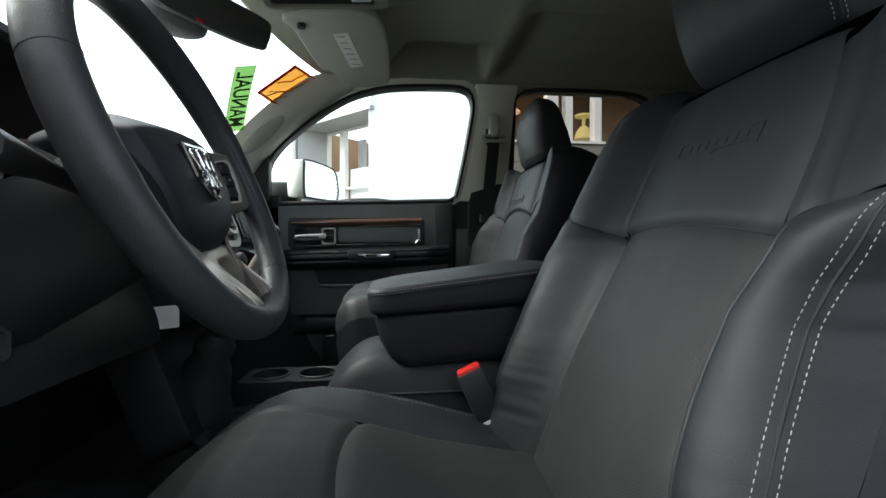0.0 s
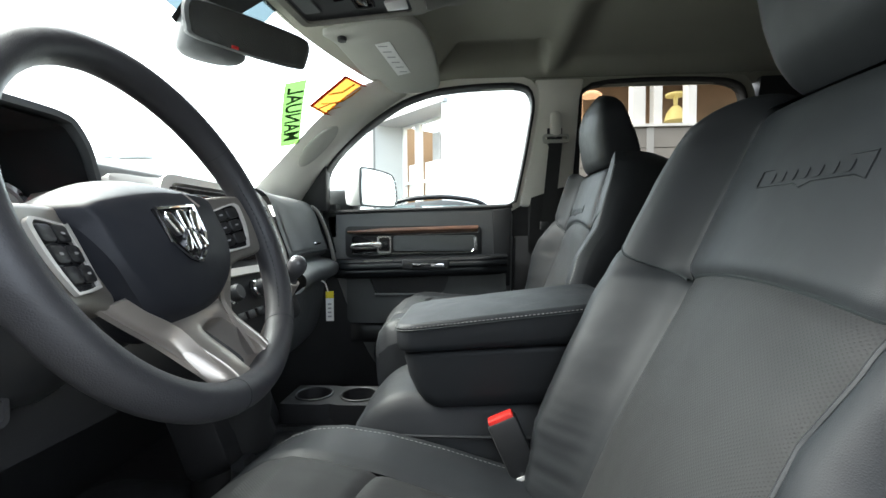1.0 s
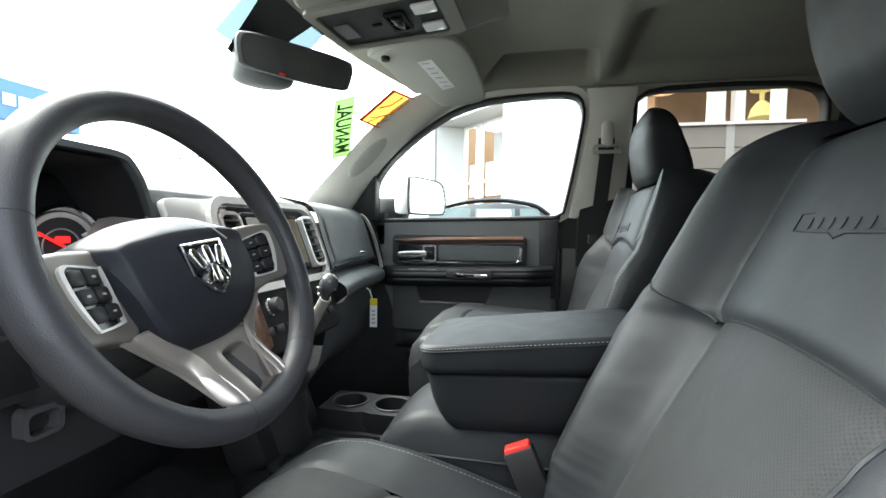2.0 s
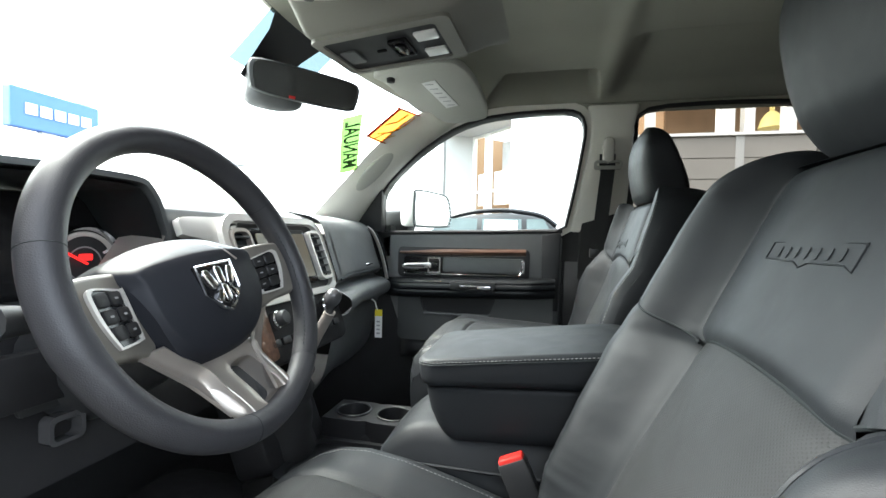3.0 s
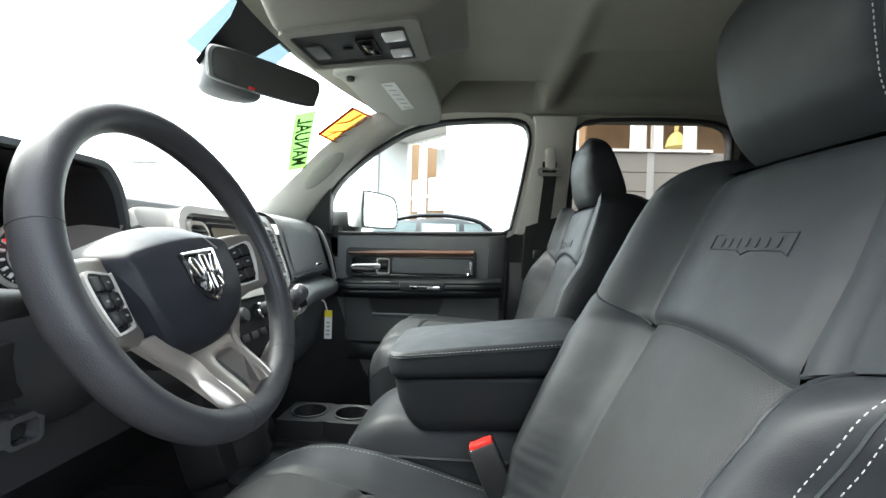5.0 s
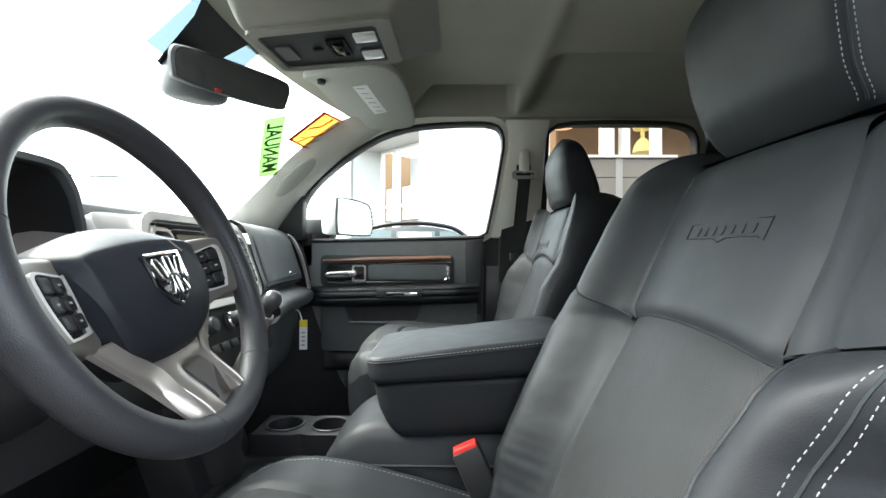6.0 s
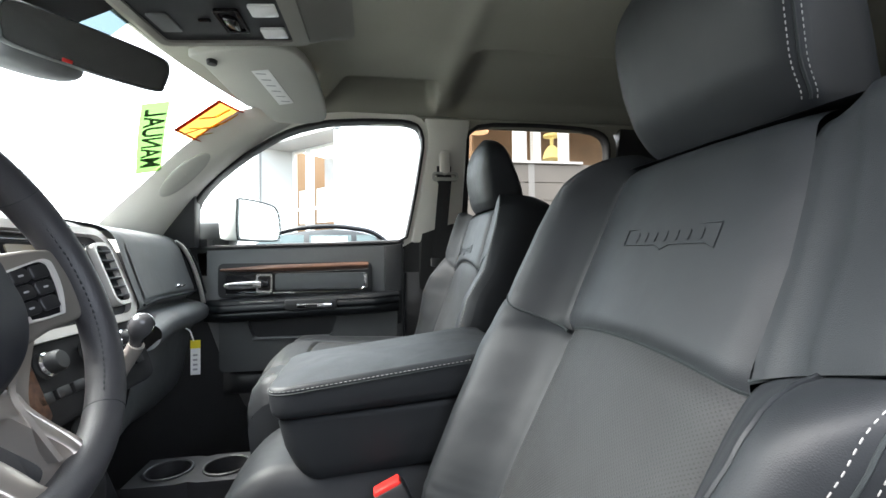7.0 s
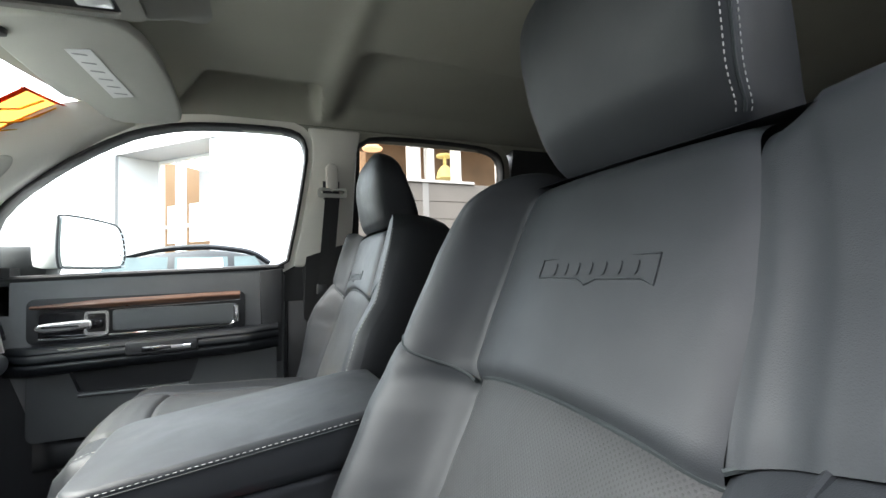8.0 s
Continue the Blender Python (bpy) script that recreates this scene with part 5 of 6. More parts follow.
part("handle_frame", ring_plate(rounded(0.052, 0.062, 0.008, 3, -0.228, 1.452), rounded(0.040, 0.048, 0.006, 3, -0.228, 1.452), yd(0.004), 0.012), BRIGHT, door, "chrome lock bezel")
part("lock_button", box((-0.244, 0.716, 1.440), (-0.214, 0.730, 1.463), 0.004), GLOSS, door)
part("lower_chrome", tube([(-0.345, 0.725, 1.418), (-0.26, 0.725, 1.416), (-0.21, 0.725, 1.419)], 0.003, 6), CHROME, door, "chrome line")

def armrest(u, v):
    """The padded band along the door: two soft rolls above one another."""
    x = mix(-0.415, 0.215, u)
    a = math.pi * (v - 0.5)
    depth = 0.062 * smooth(-0.43, -0.34, x) * (1 - 0.65 * smooth(0.12, 0.22, x)) + 0.008
    depth -= 0.007 * math.exp(-((v - 0.46) / 0.035) ** 2) + 0.004 * math.exp(-((v - 0.66) / 0.03) ** 2)
    zc = 1.364 + 0.018 * u
    return Vector((x, 0.742 - depth * max(0.0, math.cos(a)) ** 0.4, zc + 0.036 * math.sin(a)))


part("armrest", grid(armrest, 50, 48), LEATHER, door, "black padded armrest with a pressed groove")
sp = part("switch_plate", box((-0.155, 0.668, 1.366), (0.010, 0.742, 1.402), 0.008), DARK, door)
part("switch_trim", box((-0.118, 0.6655, 1.374), (-0.006, 0.672, 1.388), 0.003), CHROME, sp, "bright window switch trim")
part("switch", box((-0.092, 0.663, 1.377), (-0.052, 0.670, 1.385), 0.002), BUTTON, sp)
part("door_pull_trim", tube([(-0.345, 0.690, 1.391), (-0.28, 0.684, 1.393), (-0.19, 0.684, 1.395)], 0.0035, 6), CHROME, door, "chrome line on the armrest")
hollow = [(a + 0.35 * (b - 1.307) * (1 if a > -0.14 else -1), b) for a, b in rounded(0.27, 0.066, 0.012, 4, -0.138, 1.307)]
pocket = part("lower_panel", ring_plate(rounded(0.575, 0.190, 0.02, 4, -0.078, 1.262), hollow, yd(-0.002), 0.026), LOWERP, door, "grey vinyl lower panel with a pull pocket")
part("pocket_floor", prism(hollow, yd(-0.0015), 0.003), DARK, pocket, "dark hollow of the pull pocket")
part("pocket_lip", tube([(-0.262, 0.716, 1.272), (-0.14, 0.7145, 1.2715), (-0.018, 0.716, 1.272)], 0.0045, 8), DOORP, pocket)
part("speaker_panel", grid(lambda u, v: Vector((mix(-0.36, 0.22, u), 0.742 - 0.022 * math.sin(math.pi * v) ** 0.5 * smooth(0, 0.08, u) * smooth(1, 0.92, u), mix(1.165, 1.09, v))), 30, 12), DARK, door)
mp = part("map_pocket", prism(rounded(0.46, 0.13, 0.03, 4, -0.02, 1.025), yd(0.0), 0.035, 0.01), DARK, door, "black lower map pocket")
part("pocket_lip", tube([(-0.23, 0.705, 1.088), (-0.05, 0.704, 1.090), (0.19, 0.705, 1.092)], 0.006, 6), DOORP, mp)
part("corner_seal", box((-0.57, 0.745, 1.48), (-0.41, 0.80, 1.60)), DARK, door, smooth=False)
part("corner_seal", box((0.215, 0.75, 1.48), (0.31, 0.80, 1.588)), RUBBER, door, smooth=False)
pane("window_2", WIN, 1, 0.015, GLASS, "clear front passenger door glass")

# ---- seat belt on the pillar ----
belt = thing("seat_belt", "black seat belt with light plastic shoulder guide", "seat belt")
yb = side_y(1.83) - 0.03
part("guide_cover", prism(rounded(0.036, 0.085, 0.017, 5, 0.372, 1.855), lambda a, b, d: Vector((a, yb + 0.012 - d, b)), 0.026, 0.008), TRIM, belt, "grey shoulder guide cover")
part("guide_loop", ring_plate(rounded(0.088, 0.030, 0.010, 3, 0.372, 1.806), rounded(0.070, 0.010, 0.004, 3, 0.372, 1.808), lambda a, b, d: Vector((a, yb - d, b)), 0.012), VISORM, belt, "grey belt loop")
part("height_track", prism(rounded(0.05, 0.14, 0.02, 4, 0.372, 1.85), lambda a, b, d: Vector((a, yb + 0.020 - d, b)), 0.006), DARK, belt)
part("webbing", grid(lambda u, v: Vector((mix(0.350, 0.394, u) - 0.055 * v, yb - 0.012 + 0.03 * v, mix(1.804, 1.20, v))), 6, 30), BELT, belt)
part("tongue", box((0.322, yb + 0.0, 1.50), (0.352, yb + 0.012, 1.53), 0.004), DARK, belt, "black belt tongue")

# ---- centre seat section with folded-down armrest ----
mid = thing("jump_seat", "black leather centre seat with its armrest folded down", "car seat", "front seats")


def midc(u, v):
    x = mix(0.30, -0.115, u)
    y = mix(-0.115, 0.135, v)
    z = 1.206 + 0.012 * (1 - ((y - 0.01) / 0.125) ** 2) - 0.06 * max(0, (abs(y - 0.01) - 0.095) / 0.03) ** 2
    if x < -0.02:
        z -= 0.055 * ((-0.02 - x) / 0.095) ** 2.2
    return Vector((x, y, z))


part("cushion_top", grid(midc, 36, 24, flip=True), LEATHER, mid)
part("cushion_body", prism([(0.30, 0.95), (-0.085, 0.95), (-0.108, 1.05), (-0.113, 1.140), (-0.10, 1.150), (0.30, 1.150)], lambda a, b, d: Vector((a, -0.116 + d, b)), 0.252, 0.008), LEATHER, mid)
part("piping", tube(spline([(0.25, -0.118, 1.150), (0.0, -0.119, 1.150), (-0.09, -0.117, 1.150), (-0.116, -0.09, 1.150), (-0.118, 0.0, 1.150), (-0.116, 0.12, 1.150)], 30), 0.0028, 6), LEATHER, mid)

rest = mid


def rest_shape(x0, x1, y0, y1, zlo, zhi, slope, rake, crown, edge):
    """A padded block: rounded in plan, rounded upper edges, raked front, slope along its length."""
    w, l = y1 - y0, x1 - x0
    ring = rounded(l, w, 0.034, 8, (x0 + x1) / 2, (y0 + y1) / 2)
    cx, cy = (x0 + x1) / 2, (y0 + y1) / 2
    rows = [(0.0, 0.012, 0.0), (0.03, 0.004, 0.0), (0.10, 0.001, 0.0), (0.25, 0.0, 0.0), (0.5, 0.0, 0.0)]
    for k in range(7):
        a = radians(90 * k / 6)
        rows.append((1 - edge * (1 - math.sin(a)), edge * (zhi - zlo) * (1 - math.cos(a)), 0.0))
    rows += [(1.0, 0.035, 0.45), (1.0, 0.06, 0.75), (1.0, 0.09, 0.95), (1.0, 0.5, 1.0)]

    def fn(u, v):
        px, py = ring[round(u * len(ring)) % len(ring)]
        h, inset, cr = rows[round(v * (len(rows) - 1))]
        kx, ky = max(1 - inset / (l / 2), 0.0), max(1 - inset / (w / 2), 0.0)
        x, y = cx + (px - cx) * kx, cy + (py - cy) * ky
        x += rake * (1 - h) ** 2 * smooth(x0 + 0.2, x0, x)
        return Vector((x, y, mix(zlo, zhi, h) + mix(0.065, slope, h) * (x - x0) + cr * crown))
    bm = grid(fn, len(ring), len(rows) - 1, wrap=True)
    bmesh.ops.remove_doubles(bm, verts=bm.verts, dist=1e-5)
    bmesh.ops.recalc_face_normals(bm, faces=bm.faces)
    return bm


lid_ob = part("armrest_lid", rest_shape(-0.045, 0.34, -0.118, 0.14, 1.288, 1.337, 0.12, 0.006, 0.010, 0.16), LEATHER, rest, "padded black leather lid")
part("armrest_bin", rest_shape(-0.032, 0.34, -0.110, 0.13, 1.188, 1.292, 0.065, 0.040, 0.0, 0.15), LEATHER, rest, "black storage bin below the lid")
lid_edge = spline([(0.27, -0.1186, 1.3675), (0.10, -0.1186, 1.3475), (0.02, -0.1186, 1.338), (-0.011, -0.1184, 1.3345), (-0.0309, -0.1112, 1.3325), (-0.0437, -0.0928, 1.3312), (-0.0458, -0.06, 1.331), (-0.0458, 0.0, 1.331), (-0.0458, 0.10, 1.331)], 60)
part("lid_stitching", dashes(lid_edge, 0.0040, 0.0030, 0.00050), THREAD, lid_ob, "light grey contrast stitching")
part("lid_seam", tube([p + Vector((0, 0, -0.0045)) for p in lid_edge], 0.0011, 6), SEAM, lid_ob)

# ---- buckles ----
buckle = thing("seat_belt_buckle", "black seat belt buckle with red release button", "seat belt buckle")
bmx = Matrix.Translation((0.173, -0.156, 1.111)) @ pose(0, 0, 0, 0, -24, 0)
part("buckle_body", box((-0.024, -0.014, -0.01), (0.024, 0.014, 0.098), 0.006, m=bmx), DARK, buckle)
part("release_button", box((-0.021, -0.0115, 0.090), (0.021, 0.0115, 0.103), 0.004, m=bmx), RED, buckle, "red release button")
part("buckle_strap", box((-0.018, -0.006, -0.12), (0.018, 0.006, 0.0), 0.003, m=bmx), RUBBER, buckle)
part("buckle_label", box((-0.015, -0.0155, 0.0), (0.015, -0.014, 0.006), 0.0, m=bmx), PAPER, buckle, "small white label")
hinge = thing("recliner_cover", "black plastic seat hinge cover beside the cushion", "cover")
part("cover", tube([(0.235, -0.125, 1.08), (0.265, -0.128, 1.15), (0.285, -0.13, 1.20)], lambda t: 0.022 - 0.008 * t, 12), GLOSS, hinge)

# ---- floor console ----
cons = thing("floor_console", "black plastic floor console with cup holders", "console")
cs = lambda a, b, d: Vector((a, b, 1.116 + d))
def two_holes():
    bm = bmesh.new()
    outer = rounded(0.235, 0.125, 0.03, 5, -0.225, 0.150)
    loops = []
    for cx in (-0.282, -0.175):
        loops.append([(cx + 0.041 * math.cos(2 * math.pi * k / 24), 0.150 + 0.041 * math.sin(2 * math.pi * k / 24)) for k in range(24)])
    for cx, loop, half in ((-0.282, loops[0], -1), (-0.175, loops[1], 1)):
        sq = []
        for a, b in loop:
            dx, dy = a - cx, b - 0.150
            lim = 0.0535 if (dx > 0) == (half < 0) else 0.058
            k = min(lim / max(abs(dx), 1e-6), 0.060 / max(abs(dy), 1e-6))
            sq.append((cx + dx * k, 0.150 + dy * k))
        n = 24
        t1 = [bm.verts.new(cs(a, b, 0)) for a, b in sq]
        t2 = [bm.verts.new(cs(a, b, 0)) for a, b in loop]
        t3 = [bm.verts.new(cs(cx + (a - cx) * 0.9, 0.15 + (b - 0.15) * 0.9, -0.06)) for a, b in loop]
        t0 = [bm.verts.new(cs(a, b, -0.05)) for a, b in sq]
        for k in range(n):
            q = (k + 1) % n
            bm.faces.new((t1[k], t1[q], t2[q], t2[k]))
            bm.faces.new((t2[k], t2[q], t3[q], t3[k]))
            bm.faces.new((t1[k], t0[k], t0[q], t1[q]))
        bm.faces.new(t3)
    bmesh.ops.recalc_face_normals(bm, faces=bm.faces)
    return bm


part("cup_holder", two_holes(), KNEE, cons, "two round cup holders in black plastic")
for cx in (-0.282, -0.175):
    part("cup_rim", tube([cs(cx + 0.042 * math.cos(a), 0.150 + 0.042 * math.sin(a), 0.002) for a in np.linspace(0, 2 * math.pi, 28)[:-1]], 0.0026, 6, closed=True), DARK, cons)
part("tray", ring_plate(rounded(0.26, 0.20, 0.03, 4, -0.225, -0.005), rounded(0.225, 0.165, 0.02, 4, -0.225, -0.005), lambda a, b, d: Vector((a, b, 1.02 + d)), 0.05), DARK, cons)
part("tray_floor", prism(rounded(0.24, 0.18, 0.02, 4, -0.225, -0.005), lambda a, b, d: Vector((a, b, 1.0 + d)), 0.025), RUBBER, cons)
part("console_body", prism([(-0.36, FLOOR + 0.1), (-0.36, 1.02), (-0.345, 1.06), (-0.12, 1.06), (-0.10, FLOOR + 0.1)], lambda a, b, d: Vector((a, -0.105 + d, b)), 0.315, 0.01), DARK, cons)
part("console_riser", box((-0.335, 0.092, 1.02), (-0.115, 0.208, 1.085), 0.01), KNEE, cons)

# ---- overhead ----
over = thing("overhead_console", "grey overhead console with black switch panel and lamps", "overhead console")


def oc(a, b, d=0.0):
    """A place under the overhead console: a along the truck from its front, b across, d down."""
    s, t = a / 0.275, (b + 0.126) / 0.262
    f = Vector((-0.276, -0.100)).lerp(Vector((-0.261, 0.076)), t)
    r = Vector((-0.012, -0.056)).lerp(Vector((-0.005, 0.142)), t)
    p = f.lerp(r, s)
    return Vector((p.x, p.y, 1.934 + 0.20 * (p.x + 0.275) - d))


def shell(u, v):
    a = mix(-0.040, 0.40, u)
    b = mix(-0.215, 0.225, v)
    edge = smooth(0, 0.10, u) * smooth(1, 0.70, u) * smooth(0, 0.20, v) * smooth(1, 0.80, v)
    p = oc(a, b)
    return Vector((p.x, p.y, mix(roof_z(p.x, p.y) + 0.003, p.z, edge)))


part("housing", grid(shell, 60, 60, flip=True), CONSOLE, over)
part("panel_frame", ring_plate(rounded(0.275, 0.262, 0.02, 4, 0.137, 0.005), rounded(0.228, 0.212, 0.012, 4, 0.128, 0.010), lambda a, b, d: oc(a, b, d), 0.008), CONSOLE, over, "grey panel frame")
pn = part("switch_panel", prism(rounded(0.232, 0.216, 0.012, 4, 0.128, 0.010), lambda a, b, d: oc(a, b, d + 0.0005), 0.003), DARK, over, "black switch panel")
for b0 in (-0.035, 0.072):
    part("lamp_lens", prism(rounded(0.046, 0.050, 0.004, 2, 0.212, b0), lambda a, b, d: oc(a, b, d + 0.003), 0.005, 0.001), mat("lamp_lens", (0.85, 0.85, 0.83), 0.2, var=0.03), pn, "white map lamp lens")
part("lamp_lens", prism(rounded(0.032, 0.085, 0.004, 2, 0.040, 0.02), lambda a, b, d: oc(a, b, d + 0.003), 0.004, 0.001), DOORP, pn)
part("roof_switch", ring_plate(rounded(0.040, 0.105, 0.006, 3, 0.150, 0.010), rounded(0.030, 0.088, 0.004, 3, 0.150, 0.010), lambda a, b, d: oc(a, b, d + 0.003), 0.006), GLOSS, pn)
part("roof_switch_rocker", box((-0.012, -0.018, -0.006), (0.012, 0.018, 0.004), 0.003, m=Matrix.Translation(oc(0.15, 0.01, 0.008)) @ pose(0, 0, 0, 0, 15, 0)), GLOSS, pn)
part("sensor", prism(rounded(0.02, 0.012, 0.003, 2, 0.105, 0.01), lambda a, b, d: oc(a, b, d + 0.003), 0.003), GLOSS, pn)

def visor(s, label):
    v = thing("sun_visor", label, "sun visor", "sun visors")
    c = [(-0.246, 0.177), (-0.240, 0.230), (-0.207, 0.402), (-0.177, 0.425), (-0.143, 0.513), (-0.042, 0.520), (-0.002, 0.454), (-0.040, 0.166)]
    line = spline([(a, b, 0) for a, b in c], 56, closed=True)

    def vz(x, y):
        return 1.972 - 0.12 * (y - 0.2) + 0.05 * (x + 0.15)

    bm = prism([(p.x, p.y) for p in line], lambda a, b, d: Vector((a, s * b, vz(a, b) - 0.009 + d)), 0.018, 0.006, 3)
    part("pad", bm, VISORM, v)
    part("clip", lathe([(0.0, -0.018), (0.010, -0.016), (0.012, -0.004), (0.012, 0.0)], Matrix.Translation((-0.218, s * 0.20, 1.968)), 14), DARK, v, "dark visor clip")
    if s > 0:
        part("label", prism([(-0.147, 0.237), (-0.109, 0.230), (-0.079, 0.390), (-0.117, 0.401)], lambda a, b, d: Vector((a, b, vz(a, b) - 0.0105 + d)), 0.001), PAPER, v, "white warning label", smooth=False)
        for k in range(6):
            t = k / 5
            x, y = mix(-0.128, -0.098, t), mix(0.247, 0.380, t)
            part("label_print", box((x - 0.012, y - 0.002, vz(x, y) - 0.0112), (x + 0.010, y + 0.002, vz(x, y) - 0.0106)), PRINT, v, smooth=False)
    return v


visor(1, "grey fabric sun visor folded up, with white label")
visor(-1, "grey fabric sun visor folded up beside the overhead console")

mirror = thing("rear_view_mirror", "black rear-view mirror hung from the windscreen", "rear-view mirror")
mm = look((-0.348, 0.022, 1.888), (0.25, -0.42, 1.72)) 
mshape = spline([(-0.125, 0.022, 0), (-0.10, 0.034, 0), (0.0, 0.036, 0), (0.10, 0.034, 0), (0.125, 0.022, 0), (0.122, -0.015, 0), (0.105, -0.032, 0), (0.0, -0.036, 0), (-0.105, -0.032, 0), (-0.122, -0.015, 0)], 60, closed=True)


def mirror_shell(u, v):
    p = mshape[round(u * len(mshape)) % len(mshape)]
    k, d = ((0.95, -0.006), (1.0, -0.003), (1.02, 0.004), (0.98, 0.018), (0.85, 0.030), (0.55, 0.036), (0.0, 0.038))[round(v * 6)]
    return mm @ Vector((p.x * k, p.y * k, d))


part("housing", grid(mirror_shell, len(mshape), 6, wrap=True), DASH, mirror)
part("mirror_glass", prism([(p.x * 0.94, p.y * 0.92) for p in mshape], lambda a, b, d: mm @ Vector((a, b, -0.004 - d)), 0.002), MIRROR_DARK, mirror, "dimming mirror glass")
part("mirror_button", box((0.028, -0.033, -0.008), (0.042, -0.027, -0.004), 0.001, m=mm), RED, mirror, "small red mirror lamp")
part("sensor_housing", tube(spline([(-0.40, 0.005, 1.925), (-0.425, 0.012, 1.885), (-0.434, 0.02, 1.838)], 24), lambda t: (0.048 + 0.016 * math.sin(t * 2.6)) * math.sqrt(max(0.0, 1.0 - max(0.0, (t - 0.72) / 0.285) ** 2.4)), 24, flat=0.8), DASH, mirror, "black sensor housing behind the mirror")
part("stem", tube([(-0.37, 0.02, 1.90), (-0.41, 0.01, 1.915)], 0.012, 10), DARK, mirror)

# ---- stickers on the windscreen, tag ----
def sheet(name, corners, off, material, label="", parent=None):
    """A thin film on the glass, between four (y, z) corners."""
    def fn(u, v):
        a = Vector(corners[0]).lerp(Vector(corners[3]), v)
        b = Vector(corners[1]).lerp(Vector(corners[2]), v)
        y, z = a.lerp(b, u)
        return ws_pt(y, z, -off)
    return part(name, grid(fn, 10, 10), material, parent, label)


GREEN = mat("green_film", (0.035, 0.135, 0.010), 0.5, var=0.06, trans=0.5, ior=1.05)
GREEN_INK = mat("green_ink", (0.03, 0.10, 0.012), 0.6, var=0.1)
ORANGE = mat("red_film_print", (0.30, 0.018, 0.003), 0.5, var=0.1, trans=0.5, ior=1.05)
YELLOWF = mat("orange_film", (0.42, 0.095, 0.003), 0.5, var=0.08, trans=0.5, ior=1.05)
YELLOWN = mat("yellow_film_print", (0.50, 0.30, 0.008), 0.5, var=0.06, trans=0.5, ior=1.05)
MC = [(0.346, 1.907), (0.395, 1.934), (0.567, 1.789), (0.517, 1.769)]
sign = thing("windscreen_sticker", "green sticker reading MANUAL on the windscreen", "sticker")
sheet("film", MC, 0.004, GREEN, parent=sign)
cu = bpy.data.curves.new("MANUAL", "FONT")
cu.body, cu.size, cu.align_x, cu.align_y, cu.offset = "MANUAL", 1.0, "CENTER", "CENTER", 0.018
tmp = new("t", cu)
bpy.context.view_layer.update()
me = bpy.data.meshes.new_from_object(tmp.evaluated_get(bpy.context.evaluated_depsgraph_get()))
bpy.data.objects.remove(tmp)
bm = bmesh.new()
bm.from_mesh(me)
xs = [v.co.x for v in bm.verts]
ys = [v.co.y for v in bm.verts]
for v in bm.verts:
    s = (v.co.x - min(xs)) / (max(xs) - min(xs))
    t = (v.co.y - min(ys)) / (max(ys) - min(ys))
    k = mix(0.91, 0.08, s)
    w = mix(0.12, 0.90, t)
    a = Vector(MC[0]).lerp(Vector(MC[3]), k)
    b = Vector(MC[1]).lerp(Vector(MC[2]), k)
    y, z = a.lerp(b, w)
    v.co = ws_pt(y, z, -0.006)
part("lettering", bm, GREEN_INK, sign, "dark green mirrored lettering", smooth=False)
OC = [(0.480, 1.883), (0.498, 1.977), (0.602, 1.976), (0.586, 1.874)]
price = thing("windscreen_sticker", "orange, red and yellow sale sticker on the windscreen", "sticker")
sheet("film", OC, 0.004, YELLOWF, parent=price)


def on_oc(s, t, off):
    a = Vector(OC[0]).lerp(Vector(OC[3]), t)
    b = Vector(OC[1]).lerp(Vector(OC[2]), t)
    y, z = a.lerp(b, s)
    return ws_pt(y, z, -off)


for ln, r in (([(0.0, 0.03), (0.5, 0.03), (1.0, 0.03)], 0.008), ([(0.0, 0.97), (0.5, 0.97), (1.0, 0.97)], 0.006), ([(0.02, 0.3), (0.3, 0.5), (0.45, 0.75), (0.75, 0.8)], 0.007), ([(0.5, 0.2), (0.65, 0.45), (0.9, 0.5)], 0.007), ([(0.98, 0.0), (0.98, 1.0)], 0.012), ([(0.03, 0.05), (0.03, 0.95)], 0.009)):
    part("sticker_print", tube([on_oc(s, t, 0.006) for s, t in ln], r, 6, flat=0.2), ORANGE, price, "red print")
for ln in ([(0.18, 0.25), (0.35, 0.62), (0.62, 0.78), (0.9, 0.8)], [(0.12, 0.62), (0.3, 0.85)], [(0.45, 0.15), (0.62, 0.42), (0.92, 0.5)]):
    part("sticker_numeral", tube([on_oc(s, t, 0.0075) for s, t in ln], 0.010, 8, flat=0.15), YELLOWN, price, "yellow print stroke")

tag = thing("hang_tag", "white and yellow paper tag hanging from the dashboard", "tag")
tm = Matrix.Translation((-0.358, 0.50, 1.27)) @ pose(0, 0, 0, 0, 0, 8)
part("card", box((-0.012, -0.0006, -0.052), (0.012, 0.0006, 0.028), m=tm), PAPER, tag, smooth=False)
part("card_head", box((-0.0122, -0.0009, 0.020), (0.0122, 0.0009, 0.042), m=tm), YELLOW, tag, "yellow tag head", smooth=False)
for k in range(4):
    part("card_print", box((-0.006, -0.0010, -0.040 + k * 0.013), (0.005, 0.0010, -0.035 + k * 0.013), m=tm), PRINT, tag, smooth=False)
part("string", tube(spline([(-0.362, 0.498, 1.311), (-0.366, 0.497, 1.325), (-0.372, 0.50, 1.338), (-0.385, 0.505, 1.345)], 12), 0.0022, 6), PAPER, tag, "white string")

